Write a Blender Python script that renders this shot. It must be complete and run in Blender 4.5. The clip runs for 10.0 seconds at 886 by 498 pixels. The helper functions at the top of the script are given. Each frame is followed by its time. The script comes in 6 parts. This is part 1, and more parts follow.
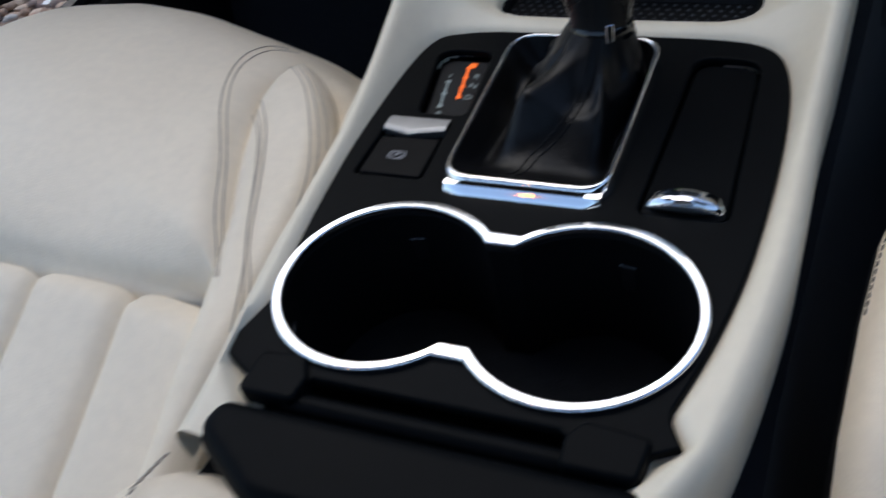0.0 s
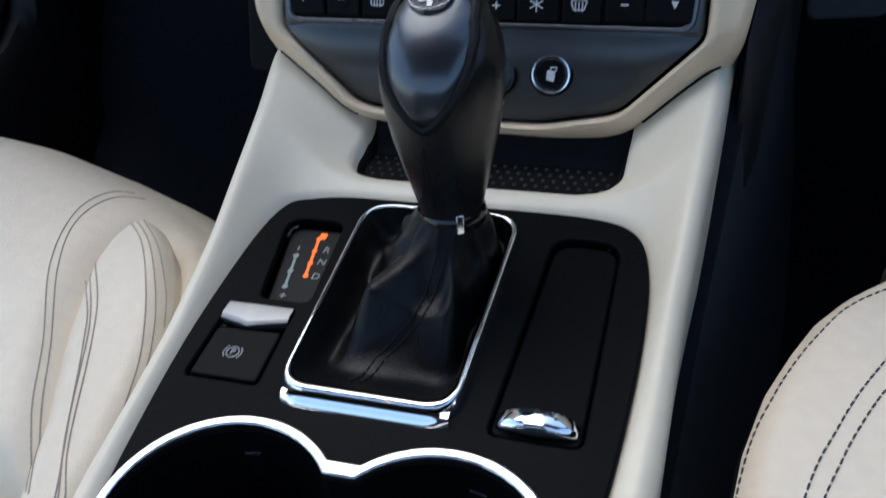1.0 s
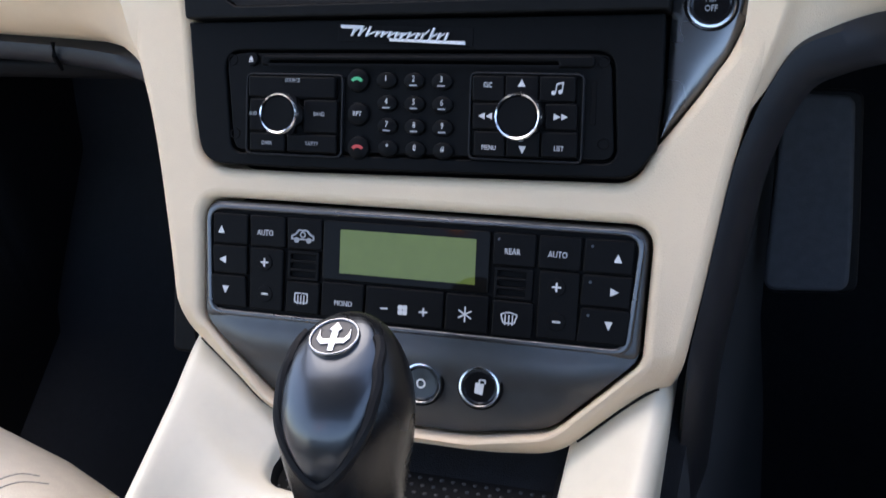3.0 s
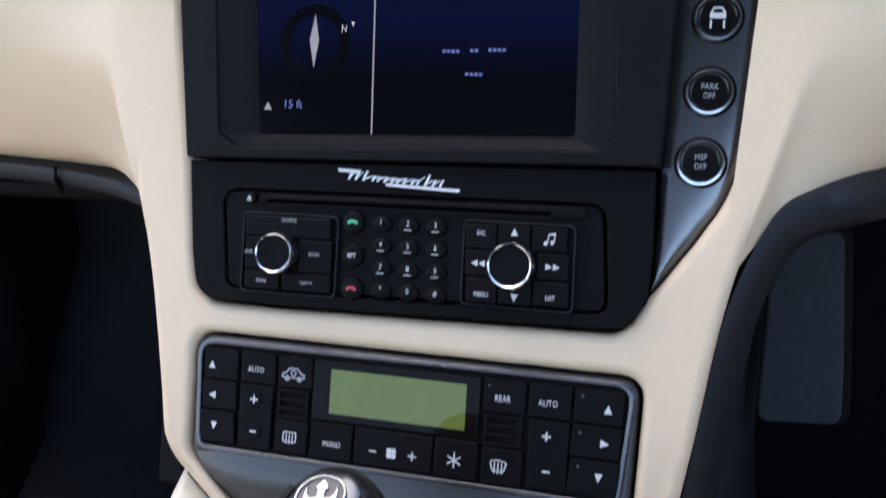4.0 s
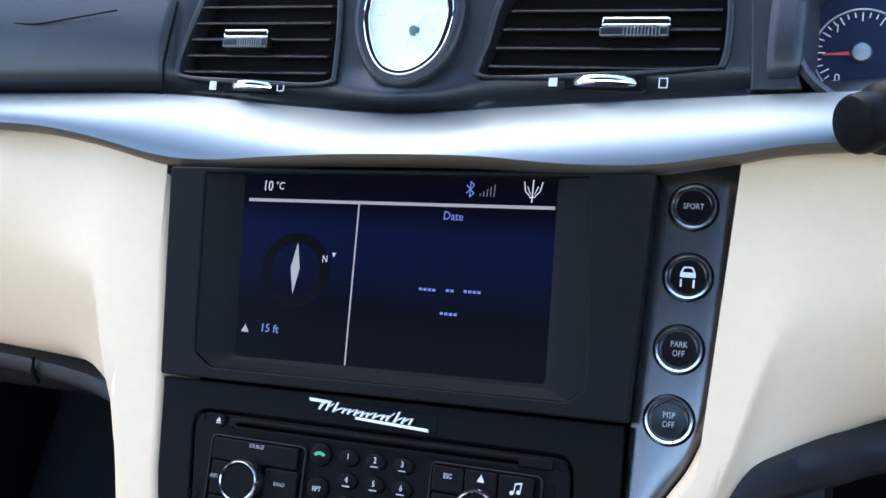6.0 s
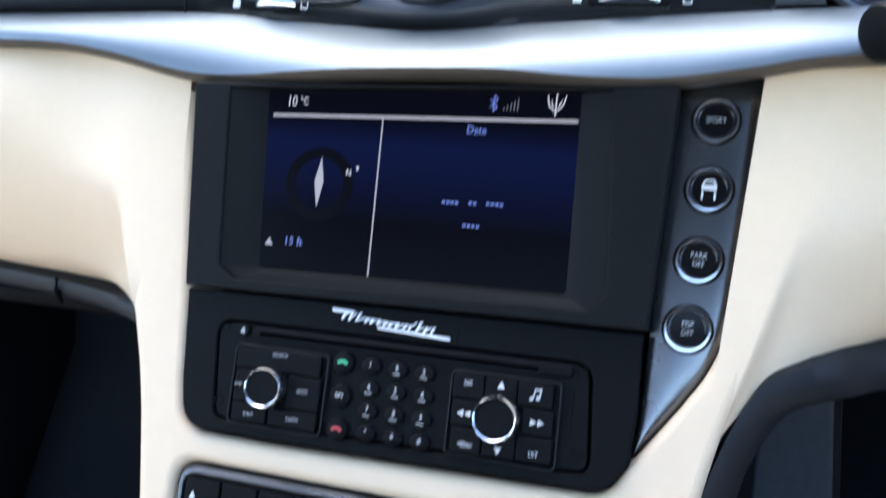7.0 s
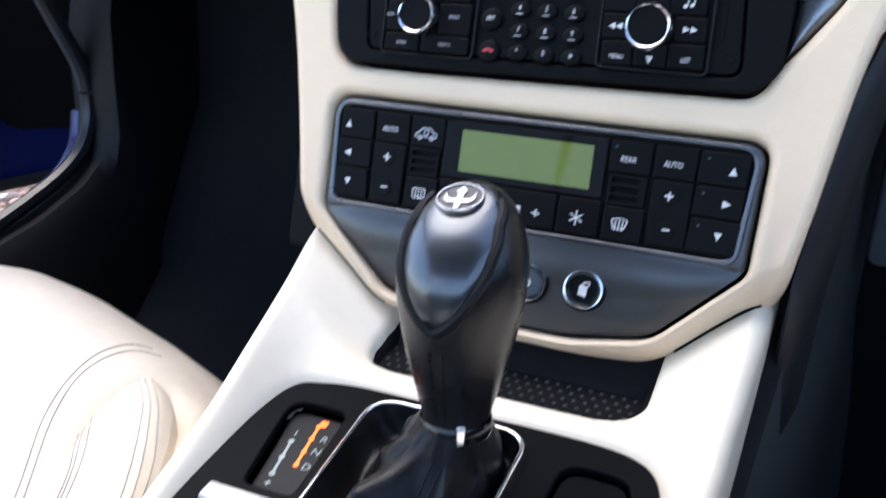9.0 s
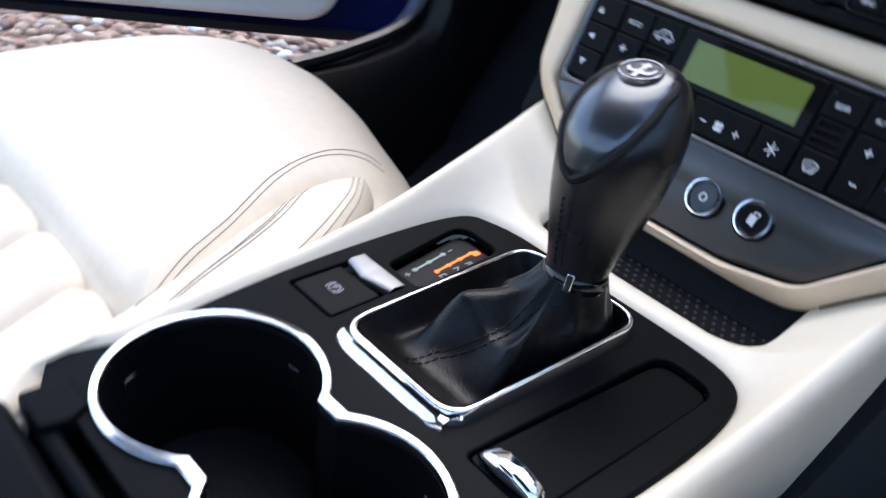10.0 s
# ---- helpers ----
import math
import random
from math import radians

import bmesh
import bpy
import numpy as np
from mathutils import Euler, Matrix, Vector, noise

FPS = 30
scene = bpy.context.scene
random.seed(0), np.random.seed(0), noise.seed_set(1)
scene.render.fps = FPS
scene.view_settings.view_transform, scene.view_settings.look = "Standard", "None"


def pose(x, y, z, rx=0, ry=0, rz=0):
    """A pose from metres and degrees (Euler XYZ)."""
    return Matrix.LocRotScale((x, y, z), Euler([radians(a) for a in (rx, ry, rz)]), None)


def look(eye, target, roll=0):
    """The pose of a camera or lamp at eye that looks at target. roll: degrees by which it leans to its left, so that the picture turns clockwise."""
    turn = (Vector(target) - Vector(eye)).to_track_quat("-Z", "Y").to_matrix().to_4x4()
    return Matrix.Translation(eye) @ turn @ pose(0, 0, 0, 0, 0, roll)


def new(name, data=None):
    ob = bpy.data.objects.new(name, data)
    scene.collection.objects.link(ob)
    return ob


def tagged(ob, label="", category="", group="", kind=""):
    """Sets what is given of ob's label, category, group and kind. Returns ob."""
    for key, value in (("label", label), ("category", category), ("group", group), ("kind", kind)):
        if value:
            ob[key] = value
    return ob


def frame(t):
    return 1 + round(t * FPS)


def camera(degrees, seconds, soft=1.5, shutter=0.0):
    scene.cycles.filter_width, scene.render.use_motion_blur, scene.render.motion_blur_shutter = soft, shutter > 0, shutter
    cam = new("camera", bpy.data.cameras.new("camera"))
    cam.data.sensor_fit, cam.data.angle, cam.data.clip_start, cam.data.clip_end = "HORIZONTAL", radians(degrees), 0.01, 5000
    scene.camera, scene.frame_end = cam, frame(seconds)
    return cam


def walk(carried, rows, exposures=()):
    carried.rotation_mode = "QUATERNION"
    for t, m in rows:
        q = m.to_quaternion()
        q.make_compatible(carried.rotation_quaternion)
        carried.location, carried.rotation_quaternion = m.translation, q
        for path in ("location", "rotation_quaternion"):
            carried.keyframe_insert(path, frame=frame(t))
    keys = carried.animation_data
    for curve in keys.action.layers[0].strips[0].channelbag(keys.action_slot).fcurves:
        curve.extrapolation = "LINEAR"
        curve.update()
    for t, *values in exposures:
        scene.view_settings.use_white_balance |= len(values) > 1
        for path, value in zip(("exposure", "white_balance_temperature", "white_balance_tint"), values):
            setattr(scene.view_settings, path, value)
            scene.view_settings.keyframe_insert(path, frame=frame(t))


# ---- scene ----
cam = camera(50.8, 10.0, soft=1.5, shutter=0.4)
PATH = [
    (0, (0.1162, -0.2448, 0.6319), (-0.2631, 0.4187, -0.0130), -12.41),
    (0.2, (0.1235, -0.2195, 0.6284), (-0.2333, 0.4564, -0.0165), -11.69),
    (0.5, (0.1248, -0.1926, 0.6450), (-0.1940, 0.4959, -0.0063), -9.57),
    (1, (0.1212, -0.1750, 0.6570), (-0.1683, 0.5524, 0.0348), -8.05),
    (1.5, (0.1263, -0.1550, 0.6682), (-0.1541, 0.6051, 0.0820), -7.65),
    (2, (0.1392, -0.1254, 0.6817), (-0.1583, 0.6617, 0.1413), -7.45),
    (3.5, (0.1342, -0.1060, 0.6942), (-0.1593, 0.7485, 0.2657), -4.08),
    (4, (0.1358, -0.0996, 0.7111), (-0.1605, 0.7754, 0.3281), -3.42),
    (4.5, (0.1342, -0.0885, 0.7357), (-0.1596, 0.7994, 0.3817), -2.73),
    (5, (0.1358, -0.0859, 0.7424), (-0.1580, 0.8229, 0.4464), -1.60),
    (5.5, (0.1397, -0.0829, 0.7571), (-0.1554, 0.8333, 0.4860), -0.82),
    (5.7, (0.1433, -0.0825, 0.7572), (-0.1576, 0.8365, 0.5021), -0.63),
    (6.8, (0.1441, -0.0940, 0.7387), (-0.1623, 0.8254, 0.4921), 0.18),
    (7, (0.1400, -0.0971, 0.7336), (-0.1658, 0.8116, 0.4496), 0.19),
    (7.5, (0.1279, -0.1176, 0.7097), (-0.1654, 0.7710, 0.3569), 0.04),
    (8, (0.1323, -0.1357, 0.6741), (-0.1893, 0.7348, 0.3016), -0.50),
    (8.5, (0.1299, -0.1432, 0.6694), (-0.2076, 0.6950, 0.2409), -1.32),
    (9, (0.1320, -0.1505, 0.6530), (-0.2425, 0.6573, 0.1979), -1.85),
    (9.5, (0.1504, -0.1592, 0.6369), (-0.3207, 0.5650, 0.1333), -0.41),
    (9.7, (0.1691, -0.1567, 0.6367), (-0.3550, 0.5163, 0.1149), 0.64),
    (9.8, (0.1830, -0.1530, 0.6440), (-0.3740, 0.4715, 0.0965), 2.30),
    (9.9, (0.1980, -0.1530, 0.6395), (-0.3915, 0.4530, 0.1060), 3.90),
    (10, (0.2115, -0.1613, 0.6305), (-0.4013, 0.4444, 0.1230), 8.39),
]
EXPOSURES = [(0.0, 0.92, 6550, 7), (1.0, 1.22, 6350, 6), (2.0, 1.74, 6650, 10), (3.5, 2.15, 7000, 15), (4.5, 2.29, 6800, 12), (5.5, 2.53, 6350, 9), (7.0, 2.68, 6450, 10), (7.5, 2.79, 6650, 12), (8.0, 2.77, 6800, 14), (9.0, 2.5, 6650, 12), (10.0, 2.15, 6550, 11)]
walk(cam, [(t, look(eye, target, roll)) for t, eye, target, roll in PATH], EXPOSURES)
SKY, SUN = 0.15, 0.5

from mathutils.bvhtree import BVHTree

# ---------- world and light ----------
world = bpy.data.worlds.new("world")
scene.world = world
world.use_nodes = True
_wn = world.node_tree.nodes
_sky = _wn.new("ShaderNodeTexSky")
_sky.sky_type, _sky.sun_disc = "NISHITA", False
_sky.sun_elevation, _sky.sun_rotation = radians(61), radians(-44)
_wn["Background"].inputs["Strength"].default_value = SKY
world.node_tree.links.new(_sky.outputs[0], _wn["Background"].inputs["Color"])
sun = new("sun", bpy.data.lights.new("sun", "SUN"))
sun.data.energy, sun.data.angle, sun.data.color = SUN, radians(50), (1.0, 0.95, 0.87)
sun.matrix_world = look((-1.25, 1.3, 3.3), (0, 0, 0))


# ---------- materials ----------
def mat(name, base, rough=0.5, metal=0.0, vary=0.12, scale=40.0, bump=0.0, bscale=600.0, kind="noise", coat=0.0, spec=0.5,
        sheen=0.0, emit=None, power=0.0, rvary=0.1):
    """A node material: base colour with variation at two scales, roughness variation and a fine relief."""
    m = bpy.data.materials.new(name)
    m.use_nodes = True
    nt = m.node_tree
    n, lk = nt.nodes, nt.links
    b = n["Principled BSDF"]
    tc = n.new("ShaderNodeTexCoord")
    big, small = n.new("ShaderNodeTexNoise"), n.new("ShaderNodeTexNoise")
    big.inputs["Scale"].default_value, small.inputs["Scale"].default_value = scale * 0.18, scale * 4
    big.inputs["Detail"].default_value = small.inputs["Detail"].default_value = 5
    for q in (big, small):
        lk.new(tc.outputs["Object"], q.inputs["Vector"])
    add = n.new("ShaderNodeMath")
    add.operation = "ADD"
    lk.new(big.outputs[0], add.inputs[0]), lk.new(small.outputs[0], add.inputs[1])
    mix = n.new("ShaderNodeMapRange")
    mix.inputs["From Min"].default_value, mix.inputs["From Max"].default_value = 0.6, 1.4
    mix.inputs["To Min"].default_value, mix.inputs["To Max"].default_value = 1 - vary, 1 + vary
    lk.new(add.outputs[0], mix.inputs["Value"])
    mul = n.new("ShaderNodeVectorMath")
    mul.operation = "MULTIPLY"
    mul.inputs[0].default_value = base
    lk.new(mix.outputs[0], mul.inputs[1]), lk.new(mul.outputs[0], b.inputs["Base Color"])
    rr = n.new("ShaderNodeMapRange")
    rr.inputs["From Min"].default_value, rr.inputs["From Max"].default_value = 0.3, 0.7
    rr.inputs["To Min"].default_value, rr.inputs["To Max"].default_value = max(0.02, rough * (1 - rvary)), min(1, rough * (1 + rvary))
    lk.new(big.outputs[0], rr.inputs["Value"]), lk.new(rr.outputs[0], b.inputs["Roughness"])
    b.inputs["Metallic"].default_value, b.inputs["Coat Weight"].default_value = metal, coat
    b.inputs["Specular IOR Level"].default_value, b.inputs["Sheen Weight"].default_value = spec, sheen
    if bump:
        if kind == "leather":
            t = n.new("ShaderNodeTexVoronoi")
            t.feature = "DISTANCE_TO_EDGE"
            out = t.outputs["Distance"]
        else:
            t = n.new("ShaderNodeTexNoise")
            t.inputs["Detail"].default_value = 6
            out = t.outputs[0]
        t.inputs["Scale"].default_value = bscale
        lk.new(tc.outputs["Object"], t.inputs["Vector"])
        bp = n.new("ShaderNodeBump")
        bp.inputs["Strength"].default_value, bp.inputs["Distance"].default_value = bump, 0.0006
        lk.new(out, bp.inputs["Height"]), lk.new(bp.outputs[0], b.inputs["Normal"])
    if emit:
        b.inputs["Emission Color"].default_value, b.inputs["Emission Strength"].default_value = (*emit, 1), power * 0.25
    return m


CREAM = mat("cream_leather", (0.80, 0.61, 0.415), 0.48, vary=0.025, bump=0.25, bscale=900, kind="leather", spec=0.4)
CREAM_PLASTIC = mat("cream_soft_paint", (0.77, 0.685, 0.535), 0.42, vary=0.04, bump=0.15, bscale=2500, spec=0.4)
SEAT = mat("seat_leather", (0.80, 0.692, 0.54), 0.5, vary=0.06, bump=0.35, bscale=520, kind="leather", spec=0.4)
THREAD = mat("thread", (0.36, 0.31, 0.25), 0.8, vary=0.2)
DARK_THREAD = mat("dark_thread", (0.05, 0.05, 0.055), 0.8, vary=0.2)
BLACK = mat("black_soft_plastic", (0.0042, 0.0045, 0.0051), 0.5, vary=0.2, bump=0.2, bscale=2600, spec=0.07)
BLACK_PANEL = mat("black_console_panel", (0.0024, 0.0031, 0.0039), 0.44, vary=0.2, bump=0.1, bscale=3000, spec=0.04)
BLACK_GLOSS = mat("black_gloss", (0.006, 0.006, 0.007), 0.16, vary=0.2, spec=0.5)
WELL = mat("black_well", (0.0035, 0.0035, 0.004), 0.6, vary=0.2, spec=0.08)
SLAT = mat("black_vent_slat", (0.016, 0.018, 0.021), 0.35, vary=0.2, spec=0.5)
BUTTON = mat("black_button", (0.005, 0.005, 0.0054), 0.42, vary=0.15, bump=0.1, bscale=3000, spec=0.06)
BLACK_LEATHER = mat("black_leather", (0.0045, 0.0046, 0.0052), 0.31, vary=0.25, bump=0.35, bscale=900, kind="leather", spec=0.2)
GRIP_LEATHER = mat("polished_black_leather", (0.0058, 0.0058, 0.0064), 0.27, vary=0.3, bump=0.16, bscale=1300, kind="leather", spec=0.45, rvary=0.3)
DASH = mat("black_dash_leather", (0.019, 0.0222, 0.028), 0.38, vary=0.15, bump=0.25, bscale=800, kind="leather", spec=0.5)
CARPET = mat("black_carpet", (0.0085, 0.0092, 0.0112), 0.95, vary=0.35, bump=1.0, bscale=1500, spec=0.1, sheen=0.09)
RUBBER = mat("black_rubber", (0.008, 0.008, 0.009), 0.6, vary=0.2, spec=0.18)
DISPLAY_FRAME = mat("matt_black_frame", (0.0068, 0.0070, 0.0074), 0.5, vary=0.2, bump=0.15, bscale=2600, spec=0.09)
DISPLAY_PLATE = mat("dark_grey_display_plate", (0.013, 0.0135, 0.015), 0.5, vary=0.15, spec=0.15)
SEAL_RUBBER = mat("door_seal_rubber", (0.02, 0.022, 0.027), 0.3, vary=0.1, spec=0.5)
TRAY_RUBBER = mat("matt_tray_rubber", (0.005, 0.005, 0.0055), 0.75, vary=0.2, spec=0.1)
PEDAL = mat("grey_rubber_pad", (0.075, 0.08, 0.092), 0.7, vary=0.2, bump=0.3, bscale=900, spec=0.3)
CHROME = mat("chrome", (0.86, 0.87, 0.90), 0.06, 1.0, vary=0.03, rvary=0.3)
BADGE_METAL = mat("dulled_chrome", (0.31, 0.32, 0.345), 0.26, 1.0, vary=0.06)
SATIN_CHROME = mat("satin_chrome", (0.42, 0.43, 0.45), 0.34, 1.0, vary=0.04)
SCRIPT = mat("bright_script", (0.88, 0.88, 0.89), 0.35, 0.6, vary=0.03)
TITANIUM = mat("dark_titanium_paint", (0.09, 0.092, 0.095), 0.4, 0.8, vary=0.06, bump=0.05, bscale=3500, rvary=0.15)
PLATE = mat("satin_titanium_plate", (0.20, 0.206, 0.215), 0.27, 0.95, vary=0.06, bump=0.05, bscale=3500)
BEZEL = mat("dark_polished_rim", (0.12, 0.123, 0.13), 0.28, 0.95, vary=0.04)
STRIP = mat("silver_blue_trim", (0.176, 0.212, 0.236), 0.42, 0.85, vary=0.05, bump=0.05, bscale=2500)
BADGE = mat("grey_badge_ground", (0.045, 0.047, 0.052), 0.4, 0.4, vary=0.05, spec=0.3)
LEVER_CAP = mat("smoked_metal_cap", (0.075, 0.081, 0.089), 0.31, 0.85, vary=0.05, rvary=0.1, coat=0.45)
LEVER_CAP.node_tree.nodes["Principled BSDF"].inputs["Coat Roughness"].default_value = 0.08
RING_METAL = mat("soft_chrome_ring", (0.84, 0.85, 0.87), 0.17, 1.0, vary=0.04)
PADDLE_METAL = mat("grey_satin_metal", (0.26, 0.265, 0.275), 0.42, 0.9, vary=0.05)
# brown-grey holds the cream and dark parts reflected under the trim strip
STRIP_EDGE = mat("reflection_brown_trim_edge", (0.075, 0.062, 0.05), 0.42, 0.4, vary=0.08)
EDGE_TRIM = mat("black_moulded_edge", (0.013, 0.0145, 0.018), 0.5, vary=0.15, bump=0.2, bscale=1800, spec=0.35)
WHITE = mat("white_print", (0.58, 0.58, 0.59), 0.5, vary=0.05, emit=(0.8, 0.85, 0.9), power=0.08)
GREY_PRINT = mat("grey_print", (0.36, 0.36, 0.37), 0.5, vary=0.05)
PALE_PRINT = mat("pale_grey_print", (0.74, 0.76, 0.78), 0.5, vary=0.05)
GREEN_PRINT = mat("green_print", (0.06, 0.45, 0.20), 0.5, vary=0.05)
RED_PRINT = mat("red_print", (0.50, 0.05, 0.05), 0.5, vary=0.05)
LCD = mat("green_lcd", (0.10, 0.135, 0.03), 0.04, vary=0.06, emit=(0.33, 0.42, 0.09), power=0.075, spec=0.35)
LCD_FRAME = mat("smoked_lens", (0.006, 0.0055, 0.005), 0.05, vary=0.1, spec=0.08)
ORANGE = mat("orange_light", (0.3, 0.06, 0.01), 0.5, emit=(1.0, 0.15, 0.012), power=2.2)
AMBER = mat("amber_light", (0.4, 0.15, 0.03), 0.5, emit=(1.0, 0.25, 0.03), power=100.0)
TEAL = mat("pale_print", (0.25, 0.3, 0.3), 0.5, emit=(0.6, 0.75, 0.72), power=0.11)
SCREEN_WHITE = mat("screen_white", (0.1, 0.1, 0.1), 0.3, emit=(0.78, 0.80, 0.95), power=0.5)
SCREEN_LINE = mat("screen_line", (0.1, 0.1, 0.1), 0.3, emit=(0.62, 0.58, 0.68), power=0.33)
SCREEN_DIM = mat("screen_dim", (0.05, 0.05, 0.06), 0.3, emit=(0.5, 0.5, 0.62), power=0.14)
SCREEN_BLUE = mat("screen_blue", (0.03, 0.04, 0.1), 0.3, emit=(0.22, 0.32, 0.95), power=0.42)
SCREEN_DISC = mat("screen_disc", (0.001, 0.001, 0.0015), 0.25, emit=(0.002, 0.0025, 0.006), power=0.6, spec=0.05)
CLOCK_FACE = mat("white_clock_face", (0.88, 0.90, 0.93), 0.25, vary=0.02, coat=0.5)
DIAL = mat("blue_dial", (0.007, 0.011, 0.03), 0.3, vary=0.1, emit=(0.02, 0.04, 0.12), power=0.12, spec=0.2)
BLUE_PAINT = mat("blue_car_paint", (0.005, 0.011, 0.085), 0.2, 0.2, vary=0.06, coat=0.5)
DOOR_TRIM = mat("pale_door_trim", (0.72, 0.70, 0.66), 0.5, vary=0.04, bump=0.2, bscale=900, kind="leather")
JOINT = mat("reddish_earth", (0.24, 0.165, 0.12), 0.95, vary=0.3, scale=60, bump=0.8, bscale=300)
HEADLINER = mat("dark_headliner", (0.025, 0.025, 0.027), 0.9, vary=0.05, bump=0.4, bscale=900)


def screen_material():
    """A dark display that glows blue in a soft horizontal band."""
    m = bpy.data.materials.new("display_glow")
    m.use_nodes = True
    n, lk = m.node_tree.nodes, m.node_tree.links
    b = n["Principled BSDF"]
    b.inputs["Base Color"].default_value, b.inputs["Roughness"].default_value = (0.002, 0.002, 0.003, 1), 0.2
    tc, sep = n.new("ShaderNodeTexCoord"), n.new("ShaderNodeSeparateXYZ")
    lk.new(tc.outputs["Object"], sep.inputs[0])
    ramp = n.new("ShaderNodeValToRGB")
    mr = n.new("ShaderNodeMapRange")
    mr.inputs["From Min"].default_value, mr.inputs["From Max"].default_value = 0.008, 0.105
    lk.new(sep.outputs[1], mr.inputs["Value"]), lk.new(mr.outputs[0], ramp.inputs[0])
    el = ramp.color_ramp.elements
    el[0].position, el[0].color = 0.0, (0.0006, 0.0006, 0.0010, 1)
    el[1].position, el[1].color = 1.0, (0.0015, 0.0015, 0.004, 1)
    for p, c in ((0.28, (0.0007, 0.0008, 0.0022, 1)), (0.52, (0.0028, 0.0066, 0.044, 1)), (0.66, (0.0032, 0.0078, 0.055, 1)), (0.78, (0.0012, 0.0015, 0.007, 1))):
        e = el.new(p)
        e.color = c
    lk.new(ramp.outputs[0], b.inputs["Emission Color"])
    b.inputs["Emission Strength"].default_value, b.inputs["Specular IOR Level"].default_value = 0.12, 0.04
    return m


DISPLAY = screen_material()


def stone_material():
    """Rough stones, each of its own tone: reddish, tan, grey and a few nearly white."""
    m = mat("gravel_stones", (1, 1, 1), 0.9, vary=0.2, scale=60, bump=0.6, bscale=250)
    n, lk = m.node_tree.nodes, m.node_tree.links
    geo, ramp, mul = n.new("ShaderNodeNewGeometry"), n.new("ShaderNodeValToRGB"), n.new("ShaderNodeVectorMath")
    mul.operation = "MULTIPLY"
    ramp.color_ramp.interpolation = "CONSTANT"
    el = ramp.color_ramp.elements
    el[0].color, el[1].color, el[1].position = (0.30, 0.19, 0.13, 1), (0.72, 0.70, 0.68, 1), 0.96
    for p, c in ((0.2, (0.40, 0.27, 0.19, 1)), (0.42, (0.24, 0.17, 0.14, 1)), (0.56, (0.46, 0.34, 0.25, 1)), (0.78, (0.36, 0.21, 0.15, 1)), (0.9, (0.42, 0.38, 0.34, 1))):
        el.new(p).color = c
    base = n["Principled BSDF"].inputs["Base Color"]
    lk.new(geo.outputs["Random Per Island"], ramp.inputs[0])
    lk.new(base.links[0].from_socket, mul.inputs[0]), lk.new(ramp.outputs[0], mul.inputs[1]), lk.new(mul.outputs[0], base)
    return m


STONES = stone_material()

# ---------- shape helpers (millimetres in, metres out) ----------
MM = 0.001


def spline(points, closed=False, n=10):
    """Catmull-Rom through points (any dimension)."""
    p = [np.array(q, float) for q in points]
    out, k = [], len(p)
    for i in range(k if closed else k - 1):
        a, b, c, d = (p[j % k] if closed else p[min(max(j, 0), k - 1)] for j in (i - 1, i, i + 1, i + 2))
        for s in np.arange(n) / n:
            out.append(0.5 * ((2 * b) + (c - a) * s + (2 * a - 5 * b + 4 * c - d) * s**2 + (3 * b - a - 3 * c + d) * s**3))
    if not closed:
        out.append(p[-1])
    return out


def rounded(corners, seg=6):
    """An outline of corners (x, y, radius)."""
    out, k = [], len(corners)
    for i in range(k):
        p = np.array(corners[i][:2], float)
        a = np.array(corners[i - 1][:2], float) - p
        b = np.array(corners[(i + 1) % k][:2], float) - p
        la, lb = np.linalg.norm(a), np.linalg.norm(b)
        r = corners[i][2] if len(corners[i]) > 2 else 0
        if r <= 0:
            out.append(p)
            continue
        a, b = a / la, b / lb
        half = math.acos(max(-1, min(1, float(a @ b)))) / 2
        d = min(r / max(math.tan(half), 1e-3), la * 0.49, lb * 0.49)
        p0, p1 = p + a * d, p + b * d
        for s in np.linspace(0, 1, seg + 1):
            out.append((1 - s) ** 2 * p0 + 2 * s * (1 - s) * (p * 0.94 + (p0 + p1) * 0.03) + s**2 * p1)
    return out


def box_outline(x0, y0, x1, y1, r, seg=5):
    return rounded([(x0, y0, r), (x1, y0, r), (x1, y1, r), (x0, y1, r)], seg)


def circle(cx, cy, r, seg=32, ry=None):
    ry = r if ry is None else ry
    return [np.array((cx + r * math.cos(a), cy + ry * math.sin(a))) for a in np.linspace(0, 2 * math.pi, seg, endpoint=False)]


def slab(outlines, z0, z1, bevel=0.6, res=2):
    """A mesh: the filled outlines (the first the rim, the others holes) from height z0 to z1, with rounded edges."""
    cu = bpy.data.curves.new("tmp", "CURVE")
    cu.dimensions, cu.fill_mode = "2D", "BOTH"
    bevel = min(bevel, (z1 - z0) * 0.49)
    cu.extrude, cu.bevel_depth, cu.bevel_resolution, cu.offset = max(((z1 - z0) / 2 - bevel) * MM, 1e-6), bevel * MM, res, -bevel * MM
    for pts in outlines:
        sp = cu.splines.new("POLY")
        sp.points.add(len(pts) - 1)
        for q, p in zip(sp.points, pts):
            q.co = (p[0] * MM, p[1] * MM, 0, 1)
        sp.use_cyclic_u = True
    ob = bpy.data.objects.new("tmp", cu)
    me = bpy.data.meshes.new_from_object(ob)
    bpy.data.objects.remove(ob)
    bpy.data.curves.remove(cu)
    me.transform(Matrix.Translation((0, 0, (z0 + z1) / 2 * MM)))
    return me


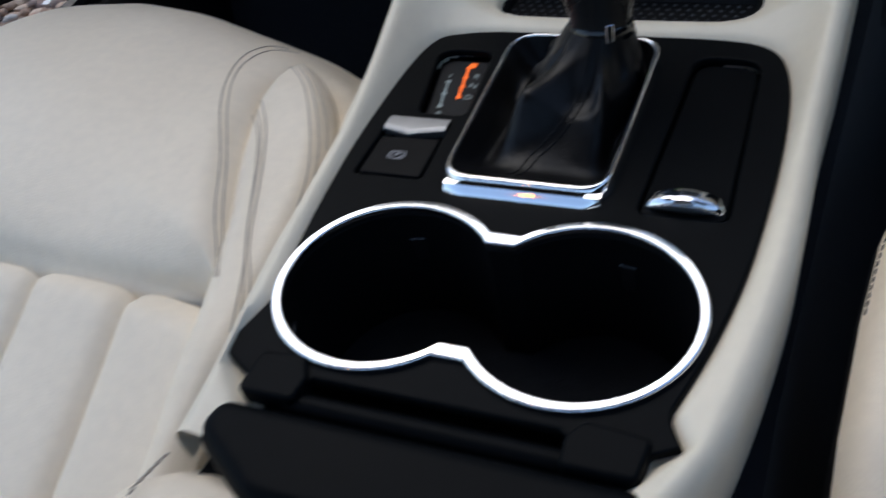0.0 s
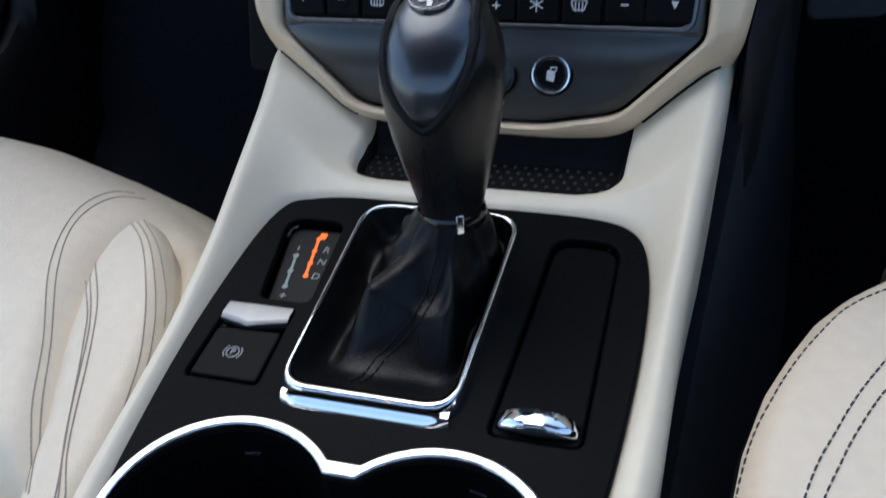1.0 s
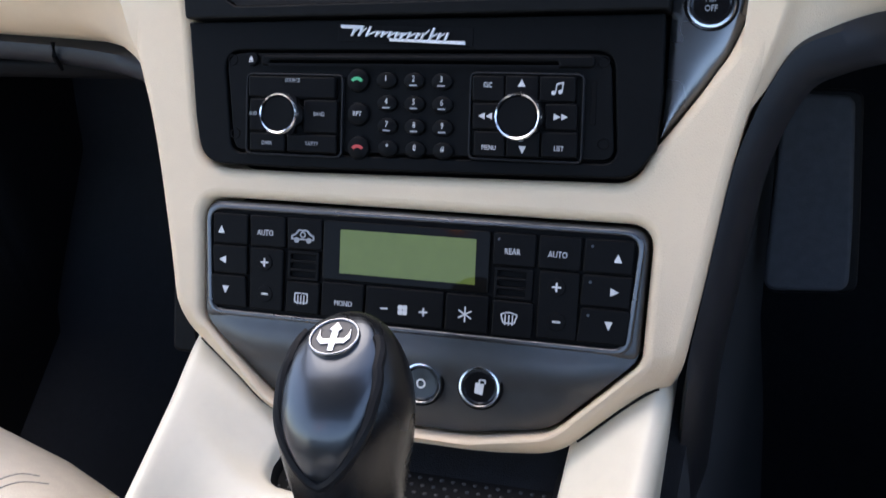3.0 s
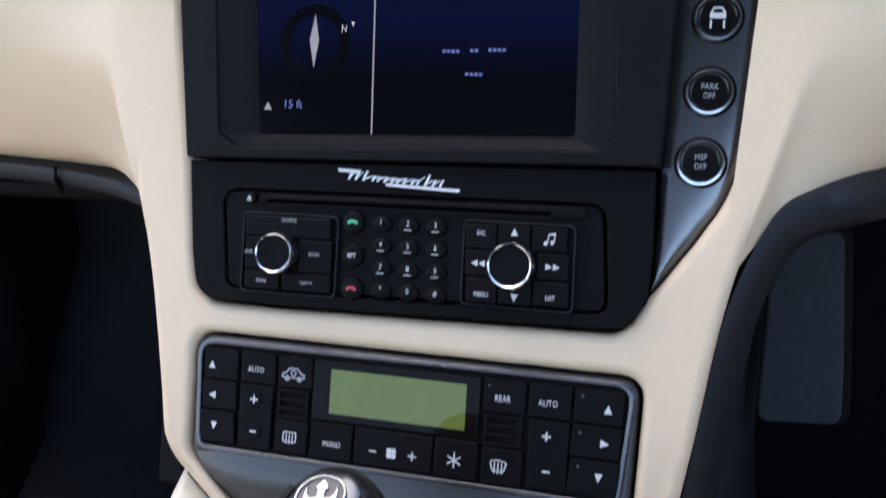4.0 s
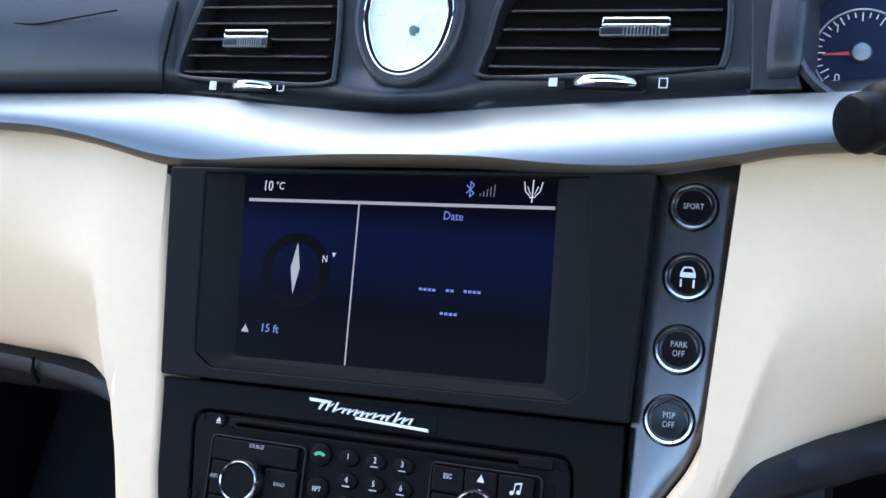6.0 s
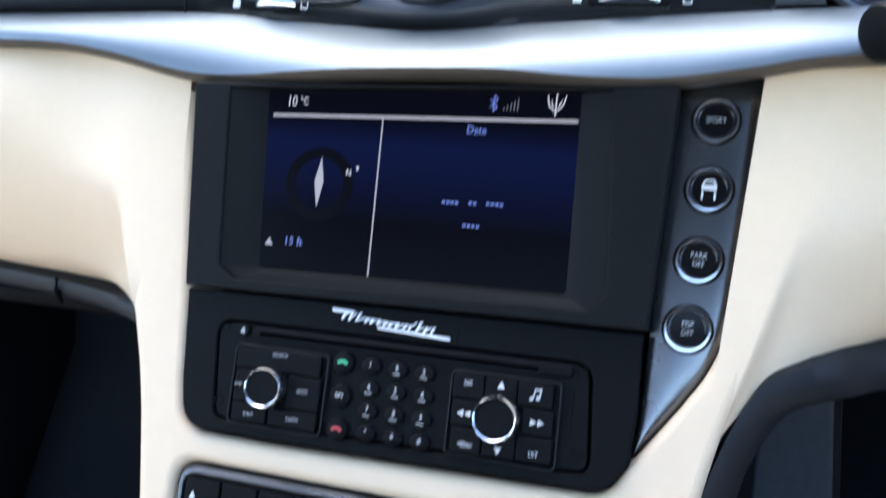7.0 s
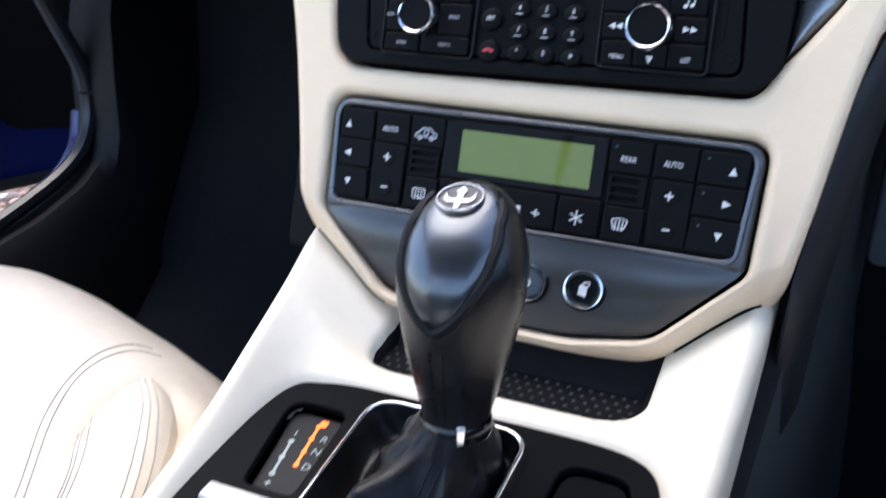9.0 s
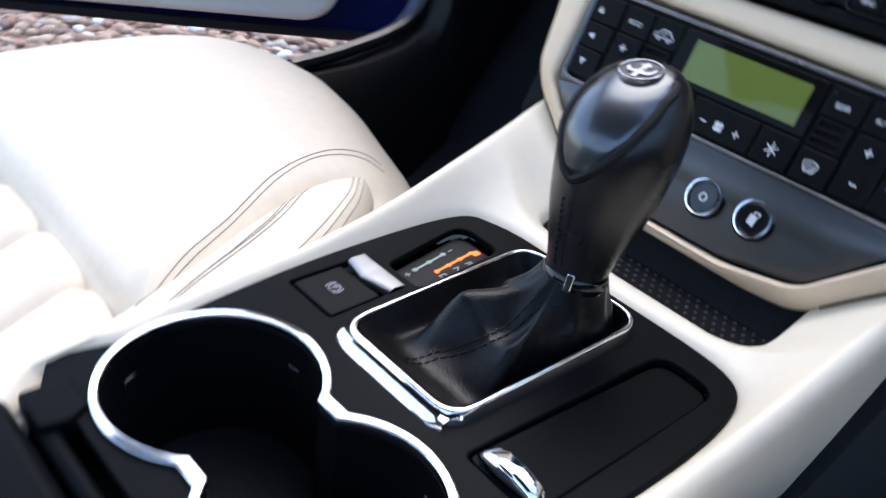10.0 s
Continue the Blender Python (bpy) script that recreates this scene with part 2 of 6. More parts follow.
def lettering(body, size, x, y, z, thick=0.15, align="CENTER", shear=0.0, squeeze=1.0):
    """A mesh of printed characters, size mm high, centred at (x, y)."""
    cu = bpy.data.curves.new("tmp", "FONT")
    cu.body, cu.size, cu.align_x, cu.align_y = body, size * MM * 1.38, align, "CENTER"
    cu.extrude, cu.shear = thick * MM / 2, shear
    cu.resolution_u = 2
    ob = bpy.data.objects.new("tmp", cu)
    me = bpy.data.meshes.new_from_object(ob)
    bpy.data.objects.remove(ob)
    bpy.data.curves.remove(cu)
    me.transform(Matrix.Translation((x * MM, y * MM, z * MM)) @ Matrix.Diagonal((squeeze, 1, 1, 1)))
    return me


def loft(rows, close_u=False, cap0=False, cap1=False):
    """A mesh over a grid: rows of points in mm; close_u joins each row to a ring; caps fill the first and last ring."""
    nv, nu = len(rows), len(rows[0])
    verts = [tuple(float(c) * MM for c in p) for r in rows for p in r]
    faces = []
    for j in range(nv - 1):
        for i in range(nu if close_u else nu - 1):
            a, b = j * nu + i, j * nu + (i + 1) % nu
            faces.append((a, b, b + nu, a + nu))
    if cap0:
        faces.append(tuple(range(nu - 1, -1, -1)))
    if cap1:
        faces.append(tuple((nv - 1) * nu + i for i in range(nu)))
    me = bpy.data.meshes.new("tmp")
    me.from_pydata(verts, [], faces)
    bm = bmesh.new()
    bm.from_mesh(me)
    bmesh.ops.recalc_face_normals(bm, faces=bm.faces)
    bm.to_mesh(me)
    bm.free()
    return me


def lathe(profile, seg=32, cx=0, cy=0):
    """A turned mesh about the z axis from (radius, z) pairs in mm."""
    rows = [[(cx + max(r, 0.001) * math.cos(a), cy + max(r, 0.001) * math.sin(a), z) for a in np.linspace(0, 2 * math.pi, seg, endpoint=False)] for r, z in profile]
    return loft(rows, close_u=True)


def tube(path, r, seg=8, flat=1.0, caps=True):
    """A tube along a path of points in mm; r a radius or one for each point."""
    p = [np.array(q, float) for q in path]
    rows, up = [], np.array((0.0, 0.0, 1.0))
    for i, q in enumerate(p):
        d = p[min(i + 1, len(p) - 1)] - p[max(i - 1, 0)]
        d /= max(np.linalg.norm(d), 1e-9)
        s = np.cross(d, up)
        if np.linalg.norm(s) < 0.1:
            s = np.cross(d, (0.0, 1.0, 0.0))
        s /= np.linalg.norm(s)
        u = np.cross(s, d)
        rr = r[i] if isinstance(r, (list, tuple)) else r
        rows.append([q + rr * (math.cos(a) * s + flat * math.sin(a) * u) for a in np.linspace(0, 2 * math.pi, seg, endpoint=False)])
    return loft(rows, close_u=True, cap0=caps, cap1=caps)


def joined(*meshes):
    bm = bmesh.new()
    for me in meshes:
        bm.from_mesh(me)
    me = bpy.data.meshes.new("tmp")
    bm.to_mesh(me)
    bm.free()
    return me


def moved(me, m):
    me.transform(m)
    return me


def thing(name, m=None, label="", category="", group="", kind=""):
    """An empty that carries the parts of one thing."""
    ob = new(name)
    ob.empty_display_size = 0.01
    if m is not None:
        ob.matrix_world = m
    return tagged(ob, label, category, group, kind)


def part(name, me, material, parent, label="", angle=35):
    """One mesh object under a thing or a part."""
    me.name = name
    me.materials.clear()
    me.materials.append(material)
    me.polygons.foreach_set("use_smooth", [True] * len(me.polygons))
    me.set_sharp_from_angle(angle=radians(angle))
    ob = new(name, me)
    ob.parent = parent
    return tagged(ob, label)


def alone(name, me, material, m=None, label="", category="", group="", kind="", angle=35):
    """A thing of one mesh."""
    ob = part(name, me, material, None, angle=angle)
    if m is not None:
        ob.matrix_world = m
    return tagged(ob, label, category, group, kind)


def inside_distance(x, y, poly):
    """Signed distance to a closed outline, negative inside."""
    a, b = poly, np.roll(poly, -1, axis=0)
    p = np.array((x, y))
    ab = b - a
    t = np.clip(((p - a) * ab).sum(1) / (ab * ab).sum(1), 0, 1)
    d = np.sqrt((((a + ab * t[:, None]) - p) ** 2).sum(1).min())
    cross = (a[:, 1] > y) != (b[:, 1] > y)
    with np.errstate(divide="ignore", invalid="ignore"):
        xs = a[:, 0] + (y - a[:, 1]) * ab[:, 0] / ab[:, 1]
    return -d if (cross & (x < xs)).sum() % 2 else d


def curve_table(pairs):
    """A smooth function through (position, value) pairs."""
    p = np.array(spline(pairs, n=14))
    return lambda y: float(np.interp(y, p[:, 0], p[:, 1]))


CONSOLE = pose(0, 0, 0.40, 2, 0, 0)
STACK = pose(0, 0.2224, 0.4725, 64.4, 0, 0)
DISPLAY_AT = STACK @ pose(0, 0.128, 0.009, 3.6, 0, 0)
VENTS_AT = pose(0, 0.342, 0.712, 70, 0, 0)

# ---------- the shell of the car and the ground outside ----------
alone("ground", slab([box_outline(-30000, -30000, 30000, 30000, 10)], -20, 0, 1), JOINT, pose(0, 0, -0.15), "reddish earth under loose gravel", "ground", kind="structure")


def car_floor():
    rows = []
    for y, z in ((-1100, 60), (-300, 60), (250, 62), (480, 75), (620, 130), (760, 300), (800, 480), (790, 640)):
        rows.append([(x, y, z + 14 * math.exp(-((abs(x) - 330) / 120) ** 2) * math.sin(y * 0.011)) for x in np.linspace(-690, 690, 40)])
    return loft(rows)


alone("floor", car_floor(), CARPET, None, "black carpet covering the footwells of the car", "car floor", kind="structure")


def tunnel():
    """Carpeted flanks of the transmission tunnel below the console."""
    rows = []
    for y, w, top in ((-500, 95, 300), (0, 100, 340), (150, 108, 360), (230, 118, 430), (420, 135, 520), (800, 160, 560)):
        rows.append([(-w - 35, y, 55), (-w - 8, y, 200), (-w, y, top - 10), (-w + 14, y, top), (w - 6, y, top), (w + 6, y, top - 10), (w + 14, y, 200), (w + 40, y, 55)])
    return loft(rows)


alone("wall_tunnel", tunnel(), CARPET, None, "black carpeted tunnel under the console", "tunnel", kind="structure")


def side_wall(s):
    """The lower side of the body with the door opening above its sill."""
    rows = []
    for y in np.concatenate((np.linspace(-1100, 500, 10), np.linspace(520, 760, 25), [900])):
        top = float(np.interp(y, [430, 510, 575, 615, 632, 645, 700, 760], [222, 230, 243, 264, 305, 420, 560, 700]))
        rows.append([(s * 560, y, 55), (s * 612, y, 150), (s * 640, y, top - 14), (s * 655, y, top), (s * 690, y, top - 2), (s * 705, y, top - 30), (s * 720, y, 60)])
    return loft(rows)


alone("wall_sill_passenger", side_wall(-1), RUBBER, None, "black sill trim and kick panel of the open door", "sill", kind="structure")
alone("wall_sill_driver", side_wall(1), RUBBER, None, "black sill trim and kick panel", "sill", kind="structure")
alone("wall_rear", slab([box_outline(-720, 0, 720, 640, 40)], -20, 20, 5), HEADLINER, pose(0, -1.1, 0.05, 90, 0, 0), "dark rear bulkhead of the cabin", "wall", kind="structure")
alone("wall_door_driver", slab([box_outline(-1100, 0, 520, 500, 40)], -20, 20, 6), BLACK, pose(0.74, 0, 0.2, 90, 0, 90), "black closed driver's door", "door", kind="structure")


def roof():
    rows = []
    for y in np.linspace(-760, 20, 12):
        k = (y + 350) / 500
        rows.append([(x, y, 1150 - 40 * k * k - 60 * (x / 600) ** 4) for x in np.linspace(-600, 600, 16)])
    under = [[(p[0], p[1], p[2] + 25) for p in r] for r in rows]
    return joined(loft(rows), loft(under))


alone("ceiling", roof(), HEADLINER, None, "dark cloth headliner", "ceiling", kind="structure")
alone("trim_pillar_passenger", tube(spline([(-600, 20, 1075), (-670, 480, 900), (-700, 900, 640)]), 40), HEADLINER, None, "dark windscreen pillar trim", "pillar", kind="structure")
alone("trim_pillar_driver", tube(spline([(600, 20, 1075), (670, 480, 900), (700, 900, 640)]), 40), HEADLINER, None, "dark windscreen pillar trim", "pillar", kind="structure")

# rubber seal round the door opening
SEAL = [(-675, -900, 232), (-675, 300, 230), (-677, 430, 234), (-679, 510, 243), (-680, 575, 257), (-681, 615, 280), (-682, 634, 320), (-682, 634, 363), (-681, 612, 420), (-680, 575, 520), (-672, 500, 760)]
alone("trim_door_seal", tube(spline(SEAL), 9.5), SEAL_RUBBER, None, "black rubber seal round the door opening", "door seal", kind="structure")
alone("trim_sill_edge", tube(spline([(x - 24, y + 5, z - 13) for x, y, z in SEAL[:7]]), 8), BLUE_PAINT, None, "dark blue painted edge of the door opening", "sill edge", kind="structure")

# the open passenger door; in its own measure x is up, y runs back from the hinge towards minus
door = thing("car_door", pose(-0.80, 0.90, 0.15, 0, 0, -35), "open dark blue car door with pale leather inner trim", "car door")
UPRIGHT = Matrix.Rotation(radians(-90), 4, "Y")
part("door_shell", moved(slab([rounded([(0, -1150, 60), (0, -40, 40), (560, -40, 60), (640, -400, 80), (640, -1150, 60)])], 8, 70, 8), UPRIGHT), BLUE_PAINT, door, "dark blue painted door frame")
part("door_edge_seal", tube([(4, y, 4) for y in (-50, -300, -600, -1140)], 9, 8), RUBBER, door, "black rubber seal along the door's lower edge")
part("hinge_recess", moved(slab([rounded([(80, -232, 40), (56, -90, 50), (330, -84, 30), (330, -236, 20)], 8)], 4, 8.6, 2), UPRIGHT), WELL, door, "dark recess in the door frame")
part("inner_trim", moved(slab([rounded([(20, -1140, 30), (26, -272, 70), (130, -250, 60), (420, -240, 60), (600, -420, 60), (600, -1140, 60)])], -28, 8, 12, 4), UPRIGHT), DOOR_TRIM, door, "pale leather door card")
for h in (130, 430):
    part("hinge", tube([(-24, -70, h), (40, -20, h), (92, 14, h)], 12, 8), BLUE_PAINT, door, "blue painted steel hinge")
part("speaker_ring", moved(slab([circle(195, -478, 96, 48), circle(195, -478, 82, 48)], -38, -26, 5, 4), UPRIGHT), DOOR_TRIM, door, "raised pale rim round the door speaker")
part("speaker_grille", moved(slab([circle(195, -478, 84, 40)], -30, -27, 1), UPRIGHT), BLACK, door, "black speaker grille")

# ---------- driver and passenger footwell trim ----------
pedal = thing("foot_rest", pose(0.186, 0.515, 0.40, 72, 0, -4), "dark grey rubber foot rest in the driver footwell", "foot rest")
part("pad", slab([rounded([(-26, -67, 9), (29, -61, 9), (27, -20, 4), (19, 70, 8), (-25, 70, 8)])], 0, 8, 3, 4), PEDAL, pedal, "smooth dark grey rubber pad")
part("backing_plate", slab([rounded([(-25, -70, 9), (35, -63, 9), (32, -20, 4), (24, 74, 8), (-24, 74, 8)])], -10, 2, 2.5, 3), RUBBER, pedal, "black backing with a raised edge")
part("stem", tube([(3, 0, -8), (3, 20, -60), (3, 60, -160)], 12), RUBBER, pedal)


# ---------- seats ----------
# line between the cushion and its inner bolster, and the bolster's outer edge
CREASE = [(-420, -118), (-150, -122), (-80, -127), (-50, -131), (-19, -137), (19, -148), (41, -157), (66, -167), (93, -176), (111, -181), (129, -183), (140, -181), (149, -171)]
OUTER = [(-420, -100), (-50, -103), (0, -106), (40, -110), (70, -117), (93, -126), (112, -135), (130, -147), (144, -160), (149, -171)]


def smooth(t):
    t = min(1.0, max(0.0, t))
    return t * t * (3 - 2 * t)


def along(y, curve):
    return float(np.interp(y, [c[0] for c in curve], [c[1] for c in curve]))


SEAMS = (
    [(-205, 184), (-213, 178), (-216, 156), (-210, 130), (-197, 100), (-173, 59), (-154, 21), (-132, -16)],
    [(-196, 180), (-207, 171), (-210, 152), (-206, 130), (-192.5, 100), (-170, 59.5), (-151, 22), (-130, -16)],
    [(-180, 112), (-168, 97), (-158, 82), (-149, 64), (-138, 38), (-125, 6), (-114, -14), (-104, -40)],
    [(-181, 107), (-165, 87), (-153, 67), (-142, 41), (-129, 10), (-116, -16), (-107, -40)],
    [(-180, 101), (-161, 78), (-150, 57), (-133, 19.5), (-119, -12), (-110, -40)],
    [(-180, 144), (-159, 125), (-140, 97), (-125.5, 69), (-118, 48), (-112, 20)],
    [(-175, 144), (-155, 125.5), (-136, 98), (-122, 70), (-114, 45)],
    [(-170, 144), (-151, 126), (-132, 99), (-121, 76)],
)

DRIVER_SEAMS = (
    [(-163, 132), (-147, 117), (-135, 99), (-126, 82), (-119, 64), (-114, 50), (-110, 29), (-107, 0)],
    [(-180, 124), (-170, 106), (-159, 87), (-149, 68), (-141, 49), (-135, 34), (-130, 15), (-126, -10)],
    [(-182, 108), (-170, 90), (-158, 71), (-148, 50), (-143, 37), (-136, 16), (-131, -10)],
)


def seat(name, s, label):
    """A leather seat cushion; s = 1 to the passenger's side, -1 mirrored to the driver's."""
    top = thing(name, pose(0, 0, 0), label, "car seat", "front seats")
    mid = -312.0
    crease = CREASE if s > 0 else [(y, x - 24) for y, x in CREASE[:-1]] + [CREASE[-1]]
    leaf = np.array([(x, y) for y, x in spline(crease, n=4)] + [(x, y) for y, x in spline(OUTER, n=4)[::-1][1:]])

    def at(x, y, z):
        return (x, y, z) if s > 0 else (24 - x, y + 20, z - 8)

    prof = spline([(-18, 352), (-12, 366), (4, 378), (50, 389), (110, 395), (165, 393), (204, 384), (230, 368), (246, 348), (252, 334), (246, 318)], n=7)
    across = np.concatenate((np.linspace(-530, -450, 14), np.linspace(-446, -230, 30), np.linspace(-226, -100 if s > 0 else -174, 50)))
    rows = []
    for y0, z0 in prof:
        row = []
        for x in across:
            ramp = 1 if y0 > 60 else max(0.0, (y0 + 12) / 72)
            back = float(np.interp(x, [-530, -490, -456, -423, -382, -338, -279, -228, -179, -150, -124, -100], [120, 84, 49, 14, 3, 0, 11, 24, 43, 57, 82, 110]))
            y = y0 - back * ramp
            e = (x - mid) / 190
            d = inside_distance(x if x > mid else 2 * mid - x, y, leaf)
            deep, wide = (9, 19) if s > 0 else (22, 20)
            roll = deep * max(0.0, 1 - d / wide) ** 2.2 if d > 0 else deep - 0.9 * d
            if s > 0:
                # the inner corner sinks towards the console
                roll += 9 * smooth((x + 300) / 85) + 9 * smooth((x + 195) / 60) * smooth((y - 110) / 50)
            lump = 1.5 * noise.noise((x * 0.012, y * 0.014, 3.0 + s)) + 0.5 * noise.noise((x * 0.05, y * 0.03, 7.0 + s)) * max(0.0, 1 - abs(d) / 40)
            row.append(at(x, y, z0 - (roll + (14 * max(0.0, (-392 - x) / 60) ** 1.5 if x < -392 else 0)) * min(1, max(0.2, (z0 - 330) / 40)) - 5 * e * e + lump))
        rows.append(row)
    part("cushion_front", loft(rows), SEAT, top, "smooth pale cream leather thigh pad", angle=80)
    # pleated centre, falling to the rear
    for k in range(5):
        x0 = -156 - 60 * k
        rows = []
        for y in np.linspace(-430, -5, 60):
            row = []
            for a in np.linspace(-1, 1, 15):
                back = -8 - y
                x = x0 + a * 30 + 0.16 * min(120, back)
                z = 357 + 7 * (1 - abs(a) ** 5) ** 0.7 - 13 * max(0.0, 1 - max(0.0, back) / 16) ** 2 - 0.34 * back + 0.0003 * back**2
                row.append(at(x, y - 16 * ((x - mid) / 190) ** 2, z))
            rows.append(row)
        part("pleat", loft(rows), SEAT, top, angle=80)
    # bolsters
    for side in (1, -1):
        rows, flank = [], []
        for y in np.concatenate((np.linspace(-420, -60, 18), np.linspace(-50, 149, 70))):
            xl, xr = along(y, crease), along(y, OUTER)
            tp = float(np.interp(y, [-420, -120, -50, 0, 60, 115, 149], [290, 345, 368, 375, 381, 385, 384] if s > 0 else [290, 345, 376, 384, 389, 390, 386])) - (0 if side > 0 else 48)
            row = []
            for a in np.concatenate(([-0.25, -0.1], np.linspace(0, 1, 26))):
                x = xl + max(24, xr - xl) * a if a < 0 else xl + (xr - xl) * a
                dl, dr = x - xl, xr - x
                z = tp - (8 if s > 0 else 19) * max(0.0, 1 - max(0.0, dl) / 12) ** 2.4 - 9 * max(0.0, 1 - dr / 13) ** 2 + (1.4 * dl if dl < 0 else 0)
                row.append(at(x if side > 0 else 2 * mid - x, y, z + 0.8 * noise.noise((x * 0.03, y * 0.02, 11.0 + s))))
            rows.append(row)
            xo = xr if side > 0 else 2 * mid - xr
            out = 1 if side > 0 else -1
            flank.append([at(xo, y, tp - 9), at(xo + 1.5 * out, y - 0.5, tp - 14), at(xo + 2 * out, y - 1, tp - 40), at(xo + 1 * out, y - 4, 180)])
        bolster = part("bolster", loft(rows), SEAT, top, "rounded cream leather side bolster", angle=80)
        part("bolster_flank", loft(flank), SEAT if s > 0 else RUBBER, bolster, "" if s > 0 else "black outer side of the bolster", angle=60)
    # skirt and base
    part("base", joined(loft([[at(x, y, z) for x in np.linspace(-540, -190, 8)] for y, z in ((215 if s > 0 else 110, 330), (205 if s > 0 else 105, 130), (170, 100), (-420, 100))]),
                        loft([[at(-140, y, z) for y in (-420, -100, 60, 120)] for z in (330, 200, 100)]),
                        loft([[at(-500, y, z) for y in (-420, -100, 60, 120)] for z in (330, 200, 100)])), RUBBER, top, "dark seat base")

    # rows of stitches laid on the leather
    from_top = [BVHTree.FromObject(o, bpy.context.evaluated_depsgraph_get()) for o in top.children if o.name.startswith(("cushion", "bolster"))]

    def stitches(path):
        pts = np.array(spline(path, n=20))
        dist = np.concatenate(([0], np.cumsum(np.linalg.norm(np.diff(pts, axis=0), axis=1))))
        pieces = []
        for q in np.arange(0, dist[-1] - 3, 3.05 if s > 0 else 4.2):
            seg = []
            for w in (0, 1.4, 2.8):
                x, y, _ = at(np.interp(q + w, dist, pts[:, 0]), np.interp(q + w, dist, pts[:, 1]), 0)
                hits = [h[0].z for tree in from_top if (h := tree.ray_cast(Vector((x * MM, y * MM, 0.6)), Vector((0, 0, -1))))[0]]
                seg.append((x, y, (max(hits) if hits else 0.38) / MM + (0.35 if w == 1.4 else 0.05)))
            if abs(seg[0][2] - seg[2][2]) > 2.4:
                continue
            pieces.append(tube(seg, 0.38 if s > 0 else 0.45, 5))
        return joined(*pieces)

    for path in SEAMS if s > 0 else DRIVER_SEAMS:
        tagged(part("stitching", stitches(path), THREAD if s > 0 else DARK_THREAD, top), "fine stitched seam", kind="stuff")
    return top


seat("passenger_seat", 1, "pale cream leather front seat cushion with stitched bolster")
seat("driver_seat", -1, "pale cream leather driver's seat cushion beside the console")


# ---------- centre console ----------
def panel_outline(grow=0.0):
    g = grow
    right = [(72, -82), (78, -60), (86, -28), (91.5, 10), (94, 60), (93.5, 100), (90.5, 125), (85, 140), (75, 147.5), (58, 150.5), (30, 151)]
    left = [(-30, 150.5), (-52, 150), (-68, 147), (-80, 141), (-85.5, 120), (-87, 80), (-86, 40), (-82, -5), (-77, -40), (-69, -82)]
    pts = [np.array(p, float) for p in right + left]
    c = np.array((3.0, 35.0))
    pts = [p + (p - c) / np.linalg.norm(p - c) * g for p in pts]
    return spline(pts, closed=True, n=6)


def surround_outline():
    """The panel's outline carried on to the rear, where the cream surround is open."""
    return [q for q in panel_outline(0) if q[1] > -76] + [(-63.5, -90), (-62, -110), (-62, -160), (68, -160), (68, -110), (70, -90)]


TRAY = [(-60, 168, 15), (71, 168, 18), (72, 236, 4), (-54, 236, 4)]
PANEL_POLY = np.array(surround_outline(), float)
TRAY_POLY = np.array(rounded(TRAY, 8))



RAIL_RIGHT = curve_table(zip([-110, -30, 40, 65, 105, 145, 185, 217, 242], [2, 2.4, 3, 4, 8.4, 17, 27, 35, 41]))
RAIL_LEFT = curve_table(zip([-110, -30, 40, 65, 105, 145, 185, 217, 242], [2, 2.4, 3, 4.5, 9.5, 18, 28, 34.6, 38.5]))
EDGE_LEFT = curve_table(zip([-110, -80, -25, 5, 60, 105, 145, 185, 217, 242], [-81, -84, -92, -94.5, -99.5, -103.5, -107.5, -111, -116, -119]))
EDGE_RIGHT = curve_table(zip([-110, -95, -60, 15, 100, 180, 242], [82, 86, 98, 107, 108.5, 113, 117]))


def rail_height(y, s=1):
    """Height of the raised edge, higher on the passenger's side (s = -1)."""
    return (RAIL_RIGHT if s > 0 else RAIL_LEFT)(y)


def eight(r, cx=37.4, cy=-26.8, neck=6.0, off=2.0):
    """The outline of two joined round openings."""
    t = math.acos((cx - neck) / r)
    right = [np.array((off + cx + r * math.cos(a), cy + r * math.sin(a))) for a in np.linspace(-math.pi + t, math.pi - t, 44)]
    left = [np.array((off - cx + r * math.cos(a), cy + r * math.sin(a))) for a in np.linspace(t, 2 * math.pi - t, 44)]
    return right + left


CUPS_POLY = np.array(eight(43.2))


